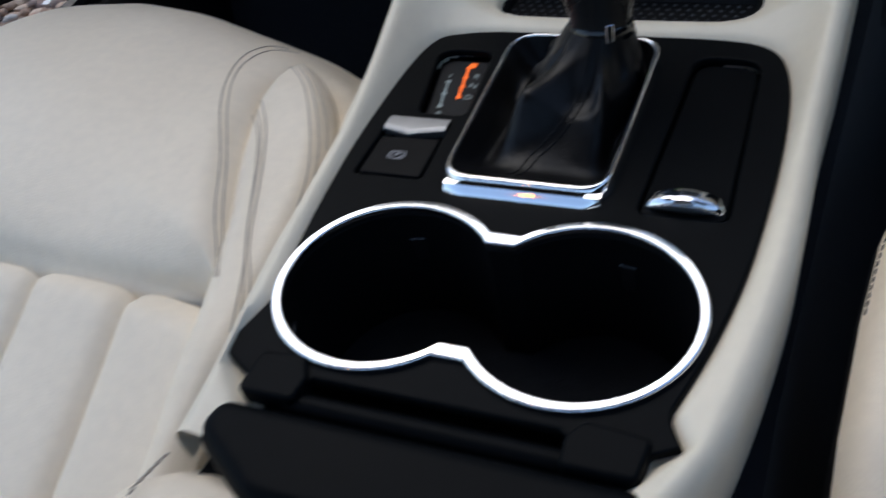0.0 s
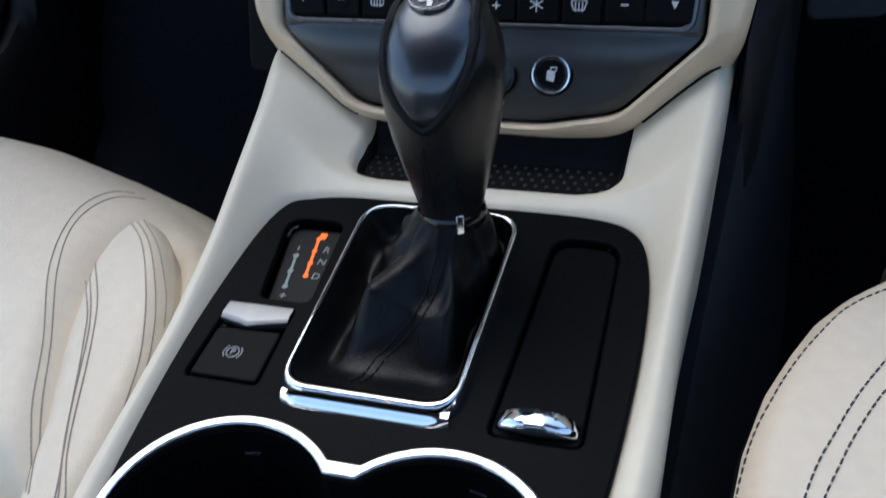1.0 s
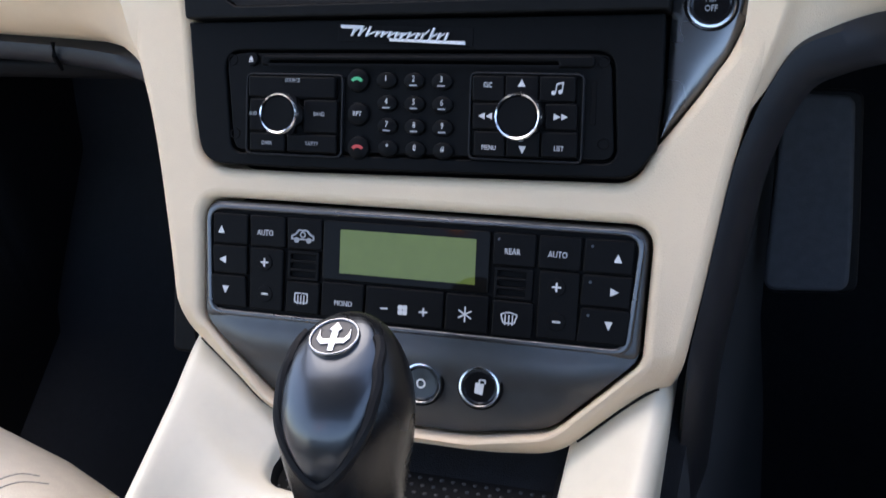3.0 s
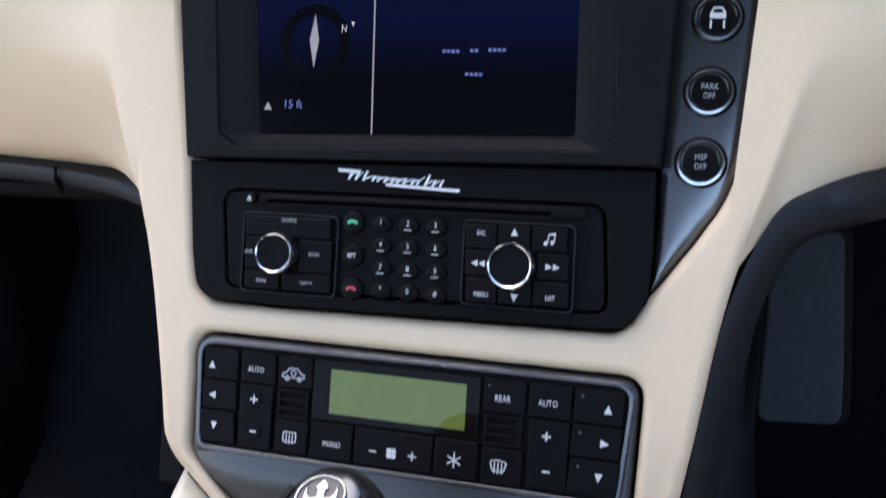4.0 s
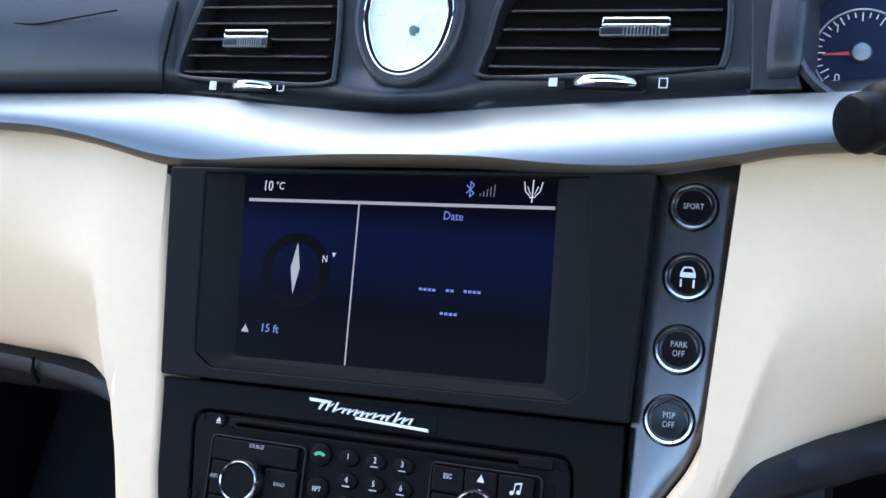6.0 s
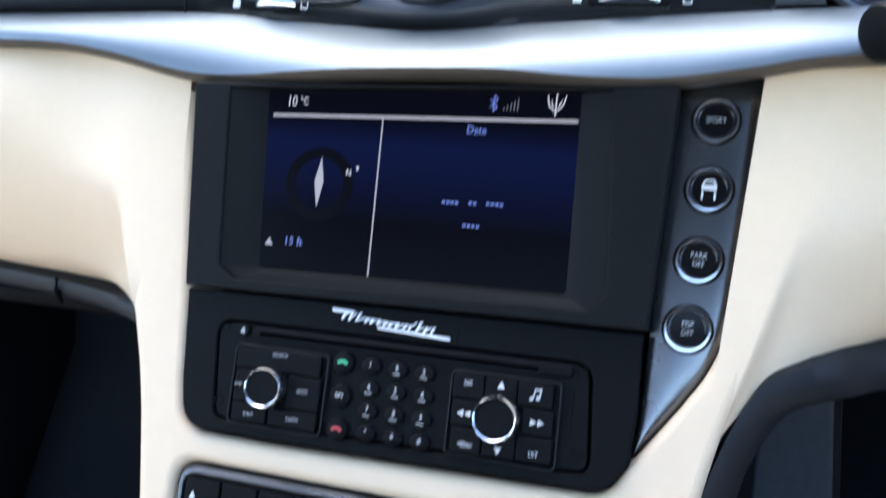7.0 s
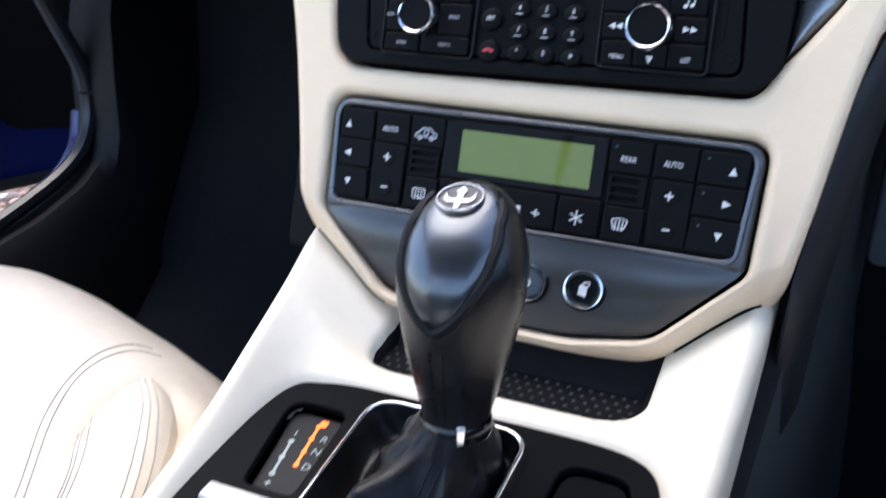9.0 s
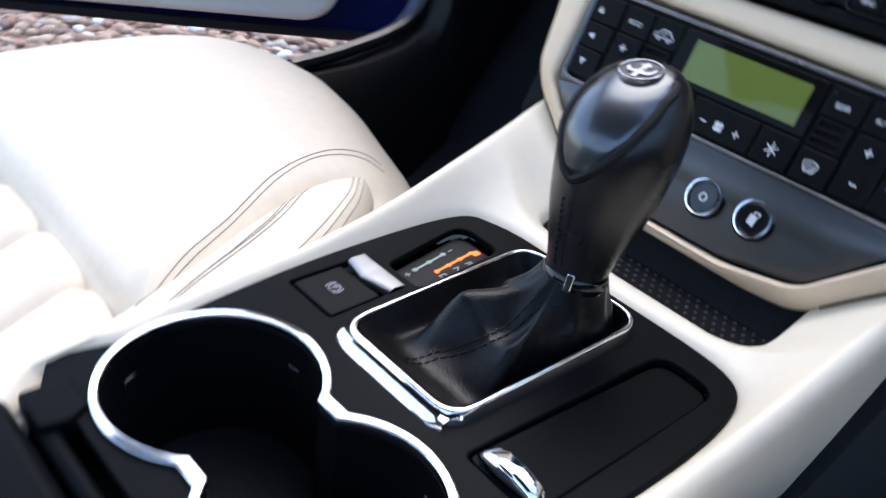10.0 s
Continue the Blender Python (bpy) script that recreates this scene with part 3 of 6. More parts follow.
def console_body():
    rows = []
    for y in np.arange(-108, 241, 2.0):
        xl, xr = EDGE_LEFT(y), EDGE_RIGHT(y)
        h, hr = rail_height(y, -1), rail_height(y)
        row = [(xl + 2, y, min(-16, h - 18)), (xl + 0.2, y, h - 15), (xl - 0.2, y, h - 11), (xl, y, h - 7), (xl + 1.0, y, h - 4), (xl + 2.6, y, h - 1.8), (xl + 5, y, h - 0.5)]
        for x in np.arange(0, 97) / 96 * (xr - xl - 14) + xl + 7:
            # an even slope from the panel and the tray out to the raised edges
            d = inside_distance(x, y, PANEL_POLY)
            dt = inside_distance(x, y, TRAY_POLY)
            low = max(0.0, min(d - 1.5, dt + 16 * smooth((y - 172) / 50)))
            a = low / (low + max(0.5, x - xl - 6))
            b = low / (low + max(0.5, xr - 6 - x))
            z = max(h * (0.75 * a + 0.25 * a * a * (3 - 2 * a)), hr * (0.75 * b + 0.25 * b * b * (3 - 2 * b)))
            if d < 3.5:
                q = min(1.0, (3.5 - d) / 5.0)
                z = z * (1 - q) + (-5.0) * q if d > -1.5 else -5.0
                if d < -6:
                    z = -9.0
            if dt < 3.0:
                q = min(1.0, (3.0 - dt) / 4.0)
                z = z * (1 - q * q) - 14 * q * q
            if inside_distance(x, y, CUPS_POLY) < 0:
                z = -60.0
            row.append((x, y, z))
        row += [(xr - 5, y, hr - 0.5), (xr - 2.6, y, hr - 1.8), (xr - 1.0, y, hr - 4), (xr, y, hr - 7), (xr + 0.2, y, hr - 11), (xr, y, hr - 16), (xr - 0.6, y, min(-24, hr - 26)), (xr - 1.4, y, min(-44, hr - 46)), (xr - 3.5, y, min(-50, hr - 52))]
        rows.append(row)
    me = loft(rows)
    bm = bmesh.new()
    bm.from_mesh(me)
    gone = [f for f in bm.faces if all(v.co.z < -0.0085 and -0.08 < v.co.x < 0.09 and v.co.y < 0.15 for v in f.verts) or any(-0.061 < v.co.z < -0.059 and abs(v.co.x) < 0.092 for v in f.verts)]
    bmesh.ops.delete(bm, geom=gone, context="FACES")
    bm.to_mesh(me)
    bm.free()
    return me


console = thing("centre_console", CONSOLE, "cream centre console with black inset panel and chrome rings", "console")
part("console_body", console_body(), CREAM_PLASTIC, console, "smooth cream console surround", angle=60)


def console_side(s):
    rows = []
    for y in np.linspace(-94, 240, 30):
        x = float(np.interp(y, [-95, -25, 60, 145, 217, 240], [-80, -90, -95, -99, -112, -116])) if s < 0 else float(np.interp(y, [-95, -60, 15, 100, 180, 240], [79, 90, 99, 101, 106, 110]))
        h = rail_height(y, s)
        rows.append([(x, y, h - 13), (x + 1 * s, y, -48), (x + 8 * s, y, -120), (x + 12 * s, y, -300)])
    return loft(rows)


part("console_side", console_side(-1), WELL, console, "black carpeted console flank")
part("console_side", console_side(1), WELL, console, "black carpeted console flank")


GEAR_OUT = rounded([(-37, 28.5, 13), (36, 28.5, 13), (36, 143, 15), (-40, 143, 15)], 8)
GEAR_IN = rounded([(-33.5, 33.5, 11), (32.5, 33.5, 11), (32.5, 140, 12), (-36.5, 140, 12)], 8)
EPB = rounded([(-78, 33, 2), (-46, 33, 2), (-47.5, 73.5, 2), (-77.5, 71, 2)], 3)
INDICATOR = rounded([(-66, 79, 4), (-43, 79, 4), (-47, 132, 6), (-75, 132, 8)], 4)
LID = rounded([(47, 27, 4), (81, 27, 4), (79, 135, 10), (50, 136, 10)], 6)


def panel_front():
    return [q for q in panel_outline(0.6) if q[1] > -74] + [(-66, -80), (-46, -80), (-42, -76), (46, -76), (52, -80), (73, -80)]


part("panel", slab([panel_front(), eight(43.0), GEAR_IN, EPB, INDICATOR, LID], -4, 0, 1.0), BLACK_PANEL, console, "matt black console panel")

# cup holders
ring = part("cup_ring", slab([eight(44.4), eight(40.4)], -1, 2.4, 1.1, 5), CHROME, console, "polished chrome double ring")
rows = [[(*p, z) for p in eight(r)] for r, z in ((43.2, -0.5), (41.0, -3), (40.6, -30), (39.8, -60), (38.8, -66), (37.8, -67))]
part("cup_well", loft(rows, close_u=True, cap1=True), WELL, console, "glossy black cup holder well")
for cx, cy, a in ((-35.4, -26.8, 100), (-35.4, -26.8, 205), (-35.4, -26.8, 318), (39.4, -26.8, 80), (39.4, -26.8, 325), (39.4, -26.8, 222)):
    c, s_ = math.cos(radians(a)), math.sin(radians(a))
    m = Matrix.Translation(((cx + 39.8 * c) * MM, (cy + 39.8 * s_) * MM, -0.022)) @ Matrix.Rotation(radians(a + 90), 4, "Z") @ Matrix.Rotation(radians(90), 4, "X")
    part("cup_tab", moved(slab([box_outline(-4, -7, 4, 7, 1.5)], 0, 3.5, 1.2), m), BLACK_GLOSS, console)

# parking brake switch
part("brake_bed", slab([EPB], -9, -7.5, 0.3), WELL, console)
part("brake_pad", slab([rounded([(-76.6, 34.4, 1.5), (-47.4, 34.4, 1.5), (-47.9, 61, 1.5), (-76.4, 60, 1.5)], 3)], -8, -0.4, 0.8), BUTTON, console, "matt black parking brake pad")
part("brake_icon", joined(slab([circle(-63.5, 47.5, 2.9, 20), circle(-63.5, 47.5, 2.45, 20)], -0.4, -0.2, 0.05), lettering("P", 3.0, -63.5, 47.5, -0.3)), GREY_PRINT, console)
for s_ in (-1, 1):
    part("icon_arc", slab([[(-63.5 + s_ * r * math.cos(a), 47.5 + r * math.sin(a)) for r, sw in ((3.7, 1), (4.15, -1)) for a in np.linspace(-0.8 * sw, 0.8 * sw, 8)]], -0.4, -0.2, 0.05), GREY_PRINT, console)


def paddle():
    rows = []
    for a in np.linspace(0, 1, 19):
        x = -77.3 + 30 * a
        front = 64.0 + 5.5 * abs(a - 0.45) ** 0.9 * (1.1 if a < 0.45 else 1.35) - 2.5
        sag = -0.9 * math.exp(-((a - 0.45) / 0.06) ** 2)
        rows.append([(x, 74, -3), (x, 74, 0.6), (x, 73.5, 1.0), (x, front + 2.6, 1.3 + 0.3 * sag), (x, front + 1.9, 1.2 + 0.3 * sag), (x, front + 0.2, 0.3 + 0.3 * sag), (x, front + 0.1, -0.2), (x, front + 1, -4)])
    return loft(rows, cap0=False)


part("brake_paddle", paddle(), PADDLE_METAL, console, "satin silver brake lever tab", angle=22)

# gear position display
part("indicator_bed", slab([INDICATOR], -14, -12, 0.3), WELL, console)
part("indicator_plate", slab([rounded([(-65.4, 79.5, 3), (-43.4, 79.5, 3), (-47.3, 131.3, 5), (-74.4, 131.3, 6)], 4)], -12, -5.6, 1.0), DISPLAY_PLATE, console, "dark grey gear display plate")


def bar(x0, y0, x1, y1, w, z, h=0.25):
    d = np.array((x1 - x0, y1 - y0), float)
    n_ = np.array((-d[1], d[0])) / np.linalg.norm(d) * w / 2
    p, q = np.array((x0, y0)), np.array((x1, y1))
    return slab([[p - n_, q - n_, q + n_, p + n_]], z, z + h, 0.05, 1)


z_ = -5.55
part("gear_track", bar(-58.5, 126, -54.8, 99.5, 1.3, z_), ORANGE, console, "glowing orange gear track")
for k in range(4):
    part("gear_dot", slab([circle(-58.3 + 1.2 * k, 124.5 - 8.2 * k, 1.25, 16)], z_, z_ + 0.35, 0.05, 1), ORANGE, console)
part("gear_marker", slab([box_outline(-58.6, 124.6, -55.2, 128.6, 0.8)], z_, z_ + 0.4, 0.05, 1), ORANGE, console, "glowing orange position marker")
for body, x, y in (("R", -51.6, 117.5), ("N", -50.8, 109.5), ("D", -49.9, 100)):
    part("gear_letter", lettering(body, 4.0, x, y, z_ + 0.2), TEAL, console)
part("manual_track", joined(bar(-64.6, 112, -61.3, 92, 1.2, z_), slab([circle(-64.6, 112, 1.4, 14)], z_, z_ + 0.3, 0.05, 1), slab([circle(-61.3, 92, 1.4, 14)], z_, z_ + 0.3, 0.05, 1),
                             slab([circle(-63, 102, 1.4, 14)], z_, z_ + 0.3, 0.05, 1)), TEAL, console, "pale manual shift track")
part("minus_sign", bar(-65.6, 118.5, -65.3, 115.9, 0.6, z_), TEAL, console)
part("plus_sign", joined(bar(-61.5, 86.5, -58.5, 86.5, 0.6, z_), bar(-60, 88, -60, 85, 0.6, z_ + 0.05)), TEAL, console)

# ashtray lid
part("lid_bed", slab([LID], -8, -6.5, 0.3), WELL, console)
part("lid", slab([rounded([(47.6, 27.6, 3.8), (80.4, 27.6, 3.8), (78.4, 134.4, 9.6), (50.6, 135.4, 9.6)], 6)], -6.5, -1.0, 1.2, 3), BLACK_PANEL, console, "black ashtray lid")
for v in bpy.data.objects["lid"].data.vertices:
    v.co.z -= 0.0026 * max(0.0, (v.co.y - 0.05) / 0.085)


def pull():
    rows = []
    for a in np.linspace(0, 1, 21):
        x = 49.3 + 29.5 * a
        arch = (1 - (2 * a - 1) ** 2) ** 0.7
        lift = 6.4 * arch
        y = 30.5 - 2.0 * arch
        rows.append([(x, y + 8 + 2 * arch, -3), (x, y + 7.5 + 2 * arch, -2 + lift * 0.7), (x, y + 6.4 + 2 * arch, -0.6 + lift), (x, y + 3, 0.2 + lift), (x, y + 1.4, lift - 0.2), (x, y + 0.4, lift * 0.75 - 0.8), (x, y - 0.2, lift * 0.35 - 2), (x, y + 1, -4)])
    return loft(rows)


part("lid_pull", pull(), CHROME, console, "curved chrome pull", angle=50)

# gear surround and boot
def frame_ring():
    """The rim round the gaiter: a narrow rounded top on a flank that slopes outwards."""
    rows = []
    for k, z in ((0.0, -1.0), (0.0, 0.4), (0.28, 3.4), (0.38, 4.7), (0.48, 5.3), (0.62, 5.6), (0.84, 5.5), (0.95, 5.1), (1.0, 4.3), (1.0, -2.0)):
        rows.append([(*(np.array(p) * (1 - k) + np.array(q) * k), z) for p, q in zip(GEAR_OUT, GEAR_IN)])
    return loft(rows, close_u=True)


part("gear_frame", frame_ring(), CHROME, console, "bright chrome gear frame", angle=50)
lip = []
for x in np.concatenate((np.linspace(-33, -26, 4), np.linspace(-24, 24, 9), np.linspace(26, 33, 4))):
    c_ = 1 - max(0.0, (abs(x + 0.5) - 24) / 10) ** 2
    lip.append([(x, 29.4 + 2 * (1 - c_), 4.0), (x, 28.6 - 0.4 * c_, 3.4), (x, 28.2 - 0.9 * c_, 2.2), (x, 27.6 - 1.7 * c_, 0.8), (x, 27.4 - 2.3 * c_, -0.8)])
part("gear_frame_lip", loft(lip), CHROME, console, "sloped chrome rear edge of the gear frame", angle=25)
LX, LY = 12.5, 115.0


def boot():
    rows = []
    inner = np.array(rounded([(-33.2, 33.8, 11), (32.2, 33.8, 11), (32.2, 139.7, 12), (-36.2, 139.7, 12)], 8))
    # equal steps round the outline
    loop = np.vstack((inner, inner[:1]))
    d = np.concatenate(([0], np.cumsum(np.linalg.norm(np.diff(loop, axis=0), axis=1))))
    u = np.linspace(0, d[-1], 96, endpoint=False)
    rim = np.stack([np.interp(u, d, loop[:, k]) for k in (0, 1)], 1)
    c = np.array((LX, LY))
    for s in np.linspace(0, 1, 34):
        row = []
        for k, p in enumerate(rim):
            v = p - c
            ang = math.atan2(v[1], v[0])
            tgt = c + np.array((math.cos(ang), math.sin(ang))) * 14.0
            f = s**0.85
            q = p * (1 - f) + tgt * f
            z = 5.0 - 17 * math.sin(min(1, s * 1.9) * math.pi) * (1 - s) + 24 * s**2.6
            far = min(1.0, np.linalg.norm(v) / 60)
            w = math.sin(s * math.pi) * far
            z += w * (2.6 * math.sin(4 * ang + 6 * s + 1.0) + 1.8 * math.sin(9 * ang - 9 * s) + 5.0 * math.exp(-((ang + 2.0) / 0.28) ** 2) + 2.4 * noise.noise((q[0] * 0.07, q[1] * 0.07, 1.0)))
            pl = s**1.3 * (1 - s) ** 0.6 * (1.0 * math.sin(13 * ang + 5 * s) + 0.6 * math.sin(21 * ang - 3 * s))
            row.append((q[0] + w * 2 * math.sin(7 * ang) + pl * math.cos(ang), q[1] + pl * math.sin(ang), z + 0.8 * pl))
        rows.append(row)
    return loft(rows, close_u=True)


boot_ = part("boot", boot(), BLACK_LEATHER, console, "creased black leather gaiter", angle=70)
_boot = BVHTree.FromObject(boot_, bpy.context.evaluated_depsgraph_get())
rows = []
for k in range(17):
    for o in (-2, 2):
        ends = []
        for y in (41 + 3.1 * k, 43.2 + 3.1 * k):
            x = float(np.interp(y, [39, 55.6, 72.3, 93.5], [-8.9, -3.6, 8.5, 14])) + o * 0.9
            hit = _boot.ray_cast(Vector((x * MM, y * MM, 0.06)), Vector((0, 0, -1)))[0]
            ends.append((x, y, (hit.z / MM if hit else -3) + 0.2))
        rows.append(tube(ends, 0.4, 5))
part("boot_stitching", joined(*rows), RUBBER, console)

# oddments tray
tray = thing("oddments_tray", CONSOLE, "black rubber mat with raised dots in the console tray", "tray")
part("tray_floor", slab([rounded([(-61, 166, 11), (72, 166, 15), (74, 240, 4), (-55, 240, 4)], 8)], -10, -7, 1), TRAY_RUBBER, tray)
part("tray_dots", moved(joined(*[lathe([(0, 0.7), (0.6, 0.6), (1.0, 0)], 7, x, y) for j, y in enumerate(np.arange(174, 236, 4.6)) for x in np.arange(-54 + (j % 2) * 2.6, 68, 5.2)]), Matrix.Translation((0, 0, -0.007))), SLAT, tray, "shinier raised dots")
# dark lining that rises to the cream edge all round
_cream = BVHTree.FromObject(bpy.data.objects["console_body"], bpy.context.evaluated_depsgraph_get())
rows = []
_upper = np.array(rounded([(-60.9, 167.1, 16), (71.9, 167.1, 19), (72.9, 238, 4), (-54.9, 238, 4)], 12))
_lower = np.array(rounded([(-58, 170, 13), (69, 170, 16), (70, 236, 3), (-52, 236, 3)], 12))
_round = []
for p, p2, q, q2 in zip(_upper, np.roll(_upper, -1, axis=0), _lower, np.roll(_lower, -1, axis=0)):
    n_ = max(1, int(np.linalg.norm(p2 - p) / 1.5))
    _round += [(p + (p2 - p) * k / n_, q + (q2 - q) * k / n_) for k in range(n_)]
for (x, y), (x2, y2) in _round:
    hit = _cream.ray_cast(Vector((x * MM, y * MM, 0.1)), Vector((0, 0, -1)))[0]
    h = hit.z / MM if hit else 0
    rows.append([(x, y, h + 0.3), (x * 0.6 + x2 * 0.4, y * 0.6 + y2 * 0.4, h - 0.5), (x2, y2, h - 2.5), (x2, y2, -9)])
part("tray_lining", loft(rows + rows[:1]), TRAY_RUBBER, tray, "black rubber lining of the tray", angle=60)
part("tray_wall", loft([[(-55, 238, -9), (0, 238, -9), (74, 238, -9)], [(-55, 240, 30), (0, 240, 30), (74, 240, 30)]]), RUBBER, tray)

# ---------- gear lever ----------
axis = Vector((-3.0, 24, 90)).normalized()
lever = thing("gear_lever", CONSOLE @ Matrix.Translation((LX * MM, LY * MM, 0.026)) @ Vector((0, 0, 1)).rotation_difference(axis).to_matrix().to_4x4(), "black leather gear knob with smoked metal cap", "gear lever")


GRIP_S, GRIP_R = zip(*spline([(0, 13.2), (6, 14.2), (14, 16.4), (30, 21), (46, 24.3), (58, 25.6), (66, 25.3), (73, 23.6), (79, 20.8), (84, 16.8), (87.3, 12), (89, 7.4), (89.8, 3), (90, 0.2)], n=12))


def grip_radius(s):
    return np.interp(s, GRIP_S, GRIP_R)


def grip_point(s, a, out=0.0):
    """A point of the grip: s along it, a round it (0 towards the rear)."""
    r = float(grip_radius(s)) + out
    x, y = r * math.sin(a), -r * math.cos(a)
    return (x * 0.96, y * (1.0 if y < 0 else 0.92) + 2 * (s / 89) ** 2, s + 0.42 * (s / 89) ** 2.6 * y)


part("grip", loft([[grip_point(s, a) for a in np.linspace(0, 2 * math.pi, 56, endpoint=False)] for s in np.concatenate((np.linspace(0, 80, 30), np.linspace(81, 90, 34)))], close_u=True, cap0=True, cap1=True), GRIP_LEATHER, lever, angle=80)


def cap_width(f):
    return float(np.interp(f, [0, 0.03, 0.1, 0.2, 0.37, 0.65, 0.84, 0.94, 0.985, 1.0], [0, 0.12, 0.24, 0.38, 0.57, 0.84, 1.12, 1.7, 3.0, 3.14]))


S0, S1 = 45.0, 89.9
rows = []
for f in np.linspace(0, 1, 70):
    s, w = S0 + f * (S1 - S0), cap_width(f)
    rows.append([grip_point(s, a * w, 1.5 * (1 - abs(a) ** 6) * min(1, f * 8) + 0.1) for a in np.linspace(-1, 1, 33)])
part("cap", loft(rows), LEVER_CAP, lever, "glossy smoked metal teardrop cap", angle=80)
edge = [grip_point(S0 + f * (S1 - S0), cap_width(f), 0.5) for f in np.linspace(0.93, 0, 40)] + [grip_point(S0 + f * (S1 - S0), -cap_width(f), 0.5) for f in np.linspace(0.02, 0.93, 40)]
part("piping", tube(edge, 2.1, 8), RUBBER, lever, "black leather edge round the cap")
part("seam", joined(*[tube([grip_point(s, a, 0.3), grip_point(s + 1.7, a, 0.3)], 0.35, 5) for s in np.arange(6, 36, 2.8) for a in (-0.12, 0.12)]), RUBBER, lever)
part("collar", lathe([(13.6, -4), (14.3, -3), (14.5, 1), (13.8, 2.5)], 40), BLACK_GLOSS, lever)
part("collar_clip", moved(slab([box_outline(-1.6, -4, 1.6, 4, 0.8)], 0, 1.4, 0.4), Matrix.Translation((0.0072, -0.0128, 0.001)) @ Matrix.Rotation(radians(29), 4, "Z") @ Matrix.Rotation(radians(90), 4, "X")), CHROME, lever)
# badge on the cap, plain shapes
p0 = Vector((-0.6, -3.0, 88.6)) * MM
bm_ = Matrix.Translation(p0) @ Matrix.Rotation(radians(25), 4, "X") @ Matrix.Rotation(radians(8), 4, "Z")
badge = part("badge", moved(slab([circle(0, 0, 9.0, 36, 8.8), circle(0, 0, 8.0, 36, 7.8)], -4.5, 0.3, 0.4), bm_), BADGE_METAL, lever, "oval chrome badge")
part("badge_plate", moved(slab([circle(0, 0, 8.2, 36, 8.0)], -4.5, -0.4, 0.2), bm_), BADGE, badge)
part("badge_mark", moved(slab([[(x * 0.86, y * 0.86) for x, y in [(-6.4, 5.4), (-5.6, 0.6), (-4.2, -1.4), (-1.5, -1.2), (-1.5, 3), (-2.8, 3.6), (0, 8.2), (2.8, 3.6), (1.5, 3), (1.5, -1.2), (4.2, -1.4), (5.6, 0.6), (6.4, 5.4), (7.0, -1.6), (4.8, -4.4), (1.3, -4.2), (1.3, -8.2), (-1.3, -8.2), (-1.3, -4.2), (-4.8, -4.4), (-7.0, -1.6)]]], -0.6, 0.3, 0.25), bm_), BADGE_METAL, badge)

# ---------- armrest behind the cup holders ----------
arm = thing("armrest", CONSOLE, "cream leather armrest with black hinged front edge", "armrest")
part("hinge_bed", slab([rounded([(-72, -128, 3), (80, -128, 3), (76, -72, 3), (-68, -72, 3)])], -24, -12, 1), WELL, arm)
part("hinge_bracket", slab([rounded([(-66.5, -88, 3), (-44, -88, 3), (-43, -77.5, 4), (-48, -68, 3), (-65.5, -70, 3)])], -14, 2.4, 1.6, 3), BLACK_PANEL, arm, "black plastic hinge cover")
part("hinge_bracket", slab([rounded([(50, -90, 3), (74, -90, 3), (75.5, -74, 3), (54, -72, 3), (49, -79, 4)])], -14, 2.4, 1.6, 3), BLACK_PANEL, arm, "black plastic hinge cover")
part("hinge_bar", tube([(-50, -85, -5), (56, -85, -5)], 4.5, 12), BLACK_PANEL, arm)
part("front_pad", slab([rounded([(-74, -106, 12), (-42, -127, 20), (56, -127, 20), (80, -108, 12), (77, -91, 6), (-70, -91, 8)], 8)], -20, 3, 6.5, 6), BLACK_PANEL, arm, "soft black front edge of the armrest lid")
rows = []
for y in np.concatenate((np.linspace(-109, -132, 10), np.linspace(-140, -420, 8))):
    e = min(1.0, (-y - 108) / 24)
    hh = -9 - 12 * (1 - e) ** 2 + 8 * e
    w = 8 * (1 - e) ** 2
    rows.append([(-96 + w, y, -150), (-96 + w, y, hh - 20), (-92 + w, y, hh - 7), (-82 + w, y, hh - 1), (-66, y, hh + 1.5), (4, y, hh + 4), (76, y, hh + 1.5), (92 - w, y, hh - 1), (100 - w, y, hh - 7), (104 - w, y, hh - 20), (104 - w, y, -150)])
part("lid_top", loft(rows, cap0=True), SEAT, arm, "cream stitched leather lid")
for o in (0, 5):
    part("stitching", joined(*[tube([(-88 + o + 0.5 * k, -113 - 4.5 * k, -14.5 + 9 * min(1, (k + 1) / 5) + o), (-87.6 + o + 0.5 * k, -116 - 4.5 * k, -13.5 + 9 * min(1, (k + 1.5) / 5) + o)], 0.5, 5) for k in range(12)]), THREAD, arm)


# ---------- centre stack ----------
stack = thing("centre_stack", STACK, "cream leather centre stack with satin dark metal fascia", "dashboard")
STACK_OUT = spline([(-118, -12), (-114, -32), (-92, -45), (-64, -58), (-30, -62), (10, -63), (50, -63), (71, -58.5), (95, -40), (116, -25), (123.5, 5), (132, 60), (138, 89), (142.5, 105), (146.5, 120), (149, 150), (148, 190), (147, 222), (144, 232), (130, 234), (-128, 234), (-141, 232), (-144, 222), (-146, 190), (-148, 150), (-146.5, 115), (-142, 98), (-137.5, 84), (-131.5, 60), (-123.5, 20)], closed=True, n=6)
STRIP_EDGE_X = [(74, 101.5), (78, 105), (85, 110.2), (93, 115.8), (100, 120.6), (105, 123.6), (113, 128.6), (123, 132.8), (132, 135.6), (146, 138.2), (165, 139.8), (190, 140.6), (246, 140.6)]
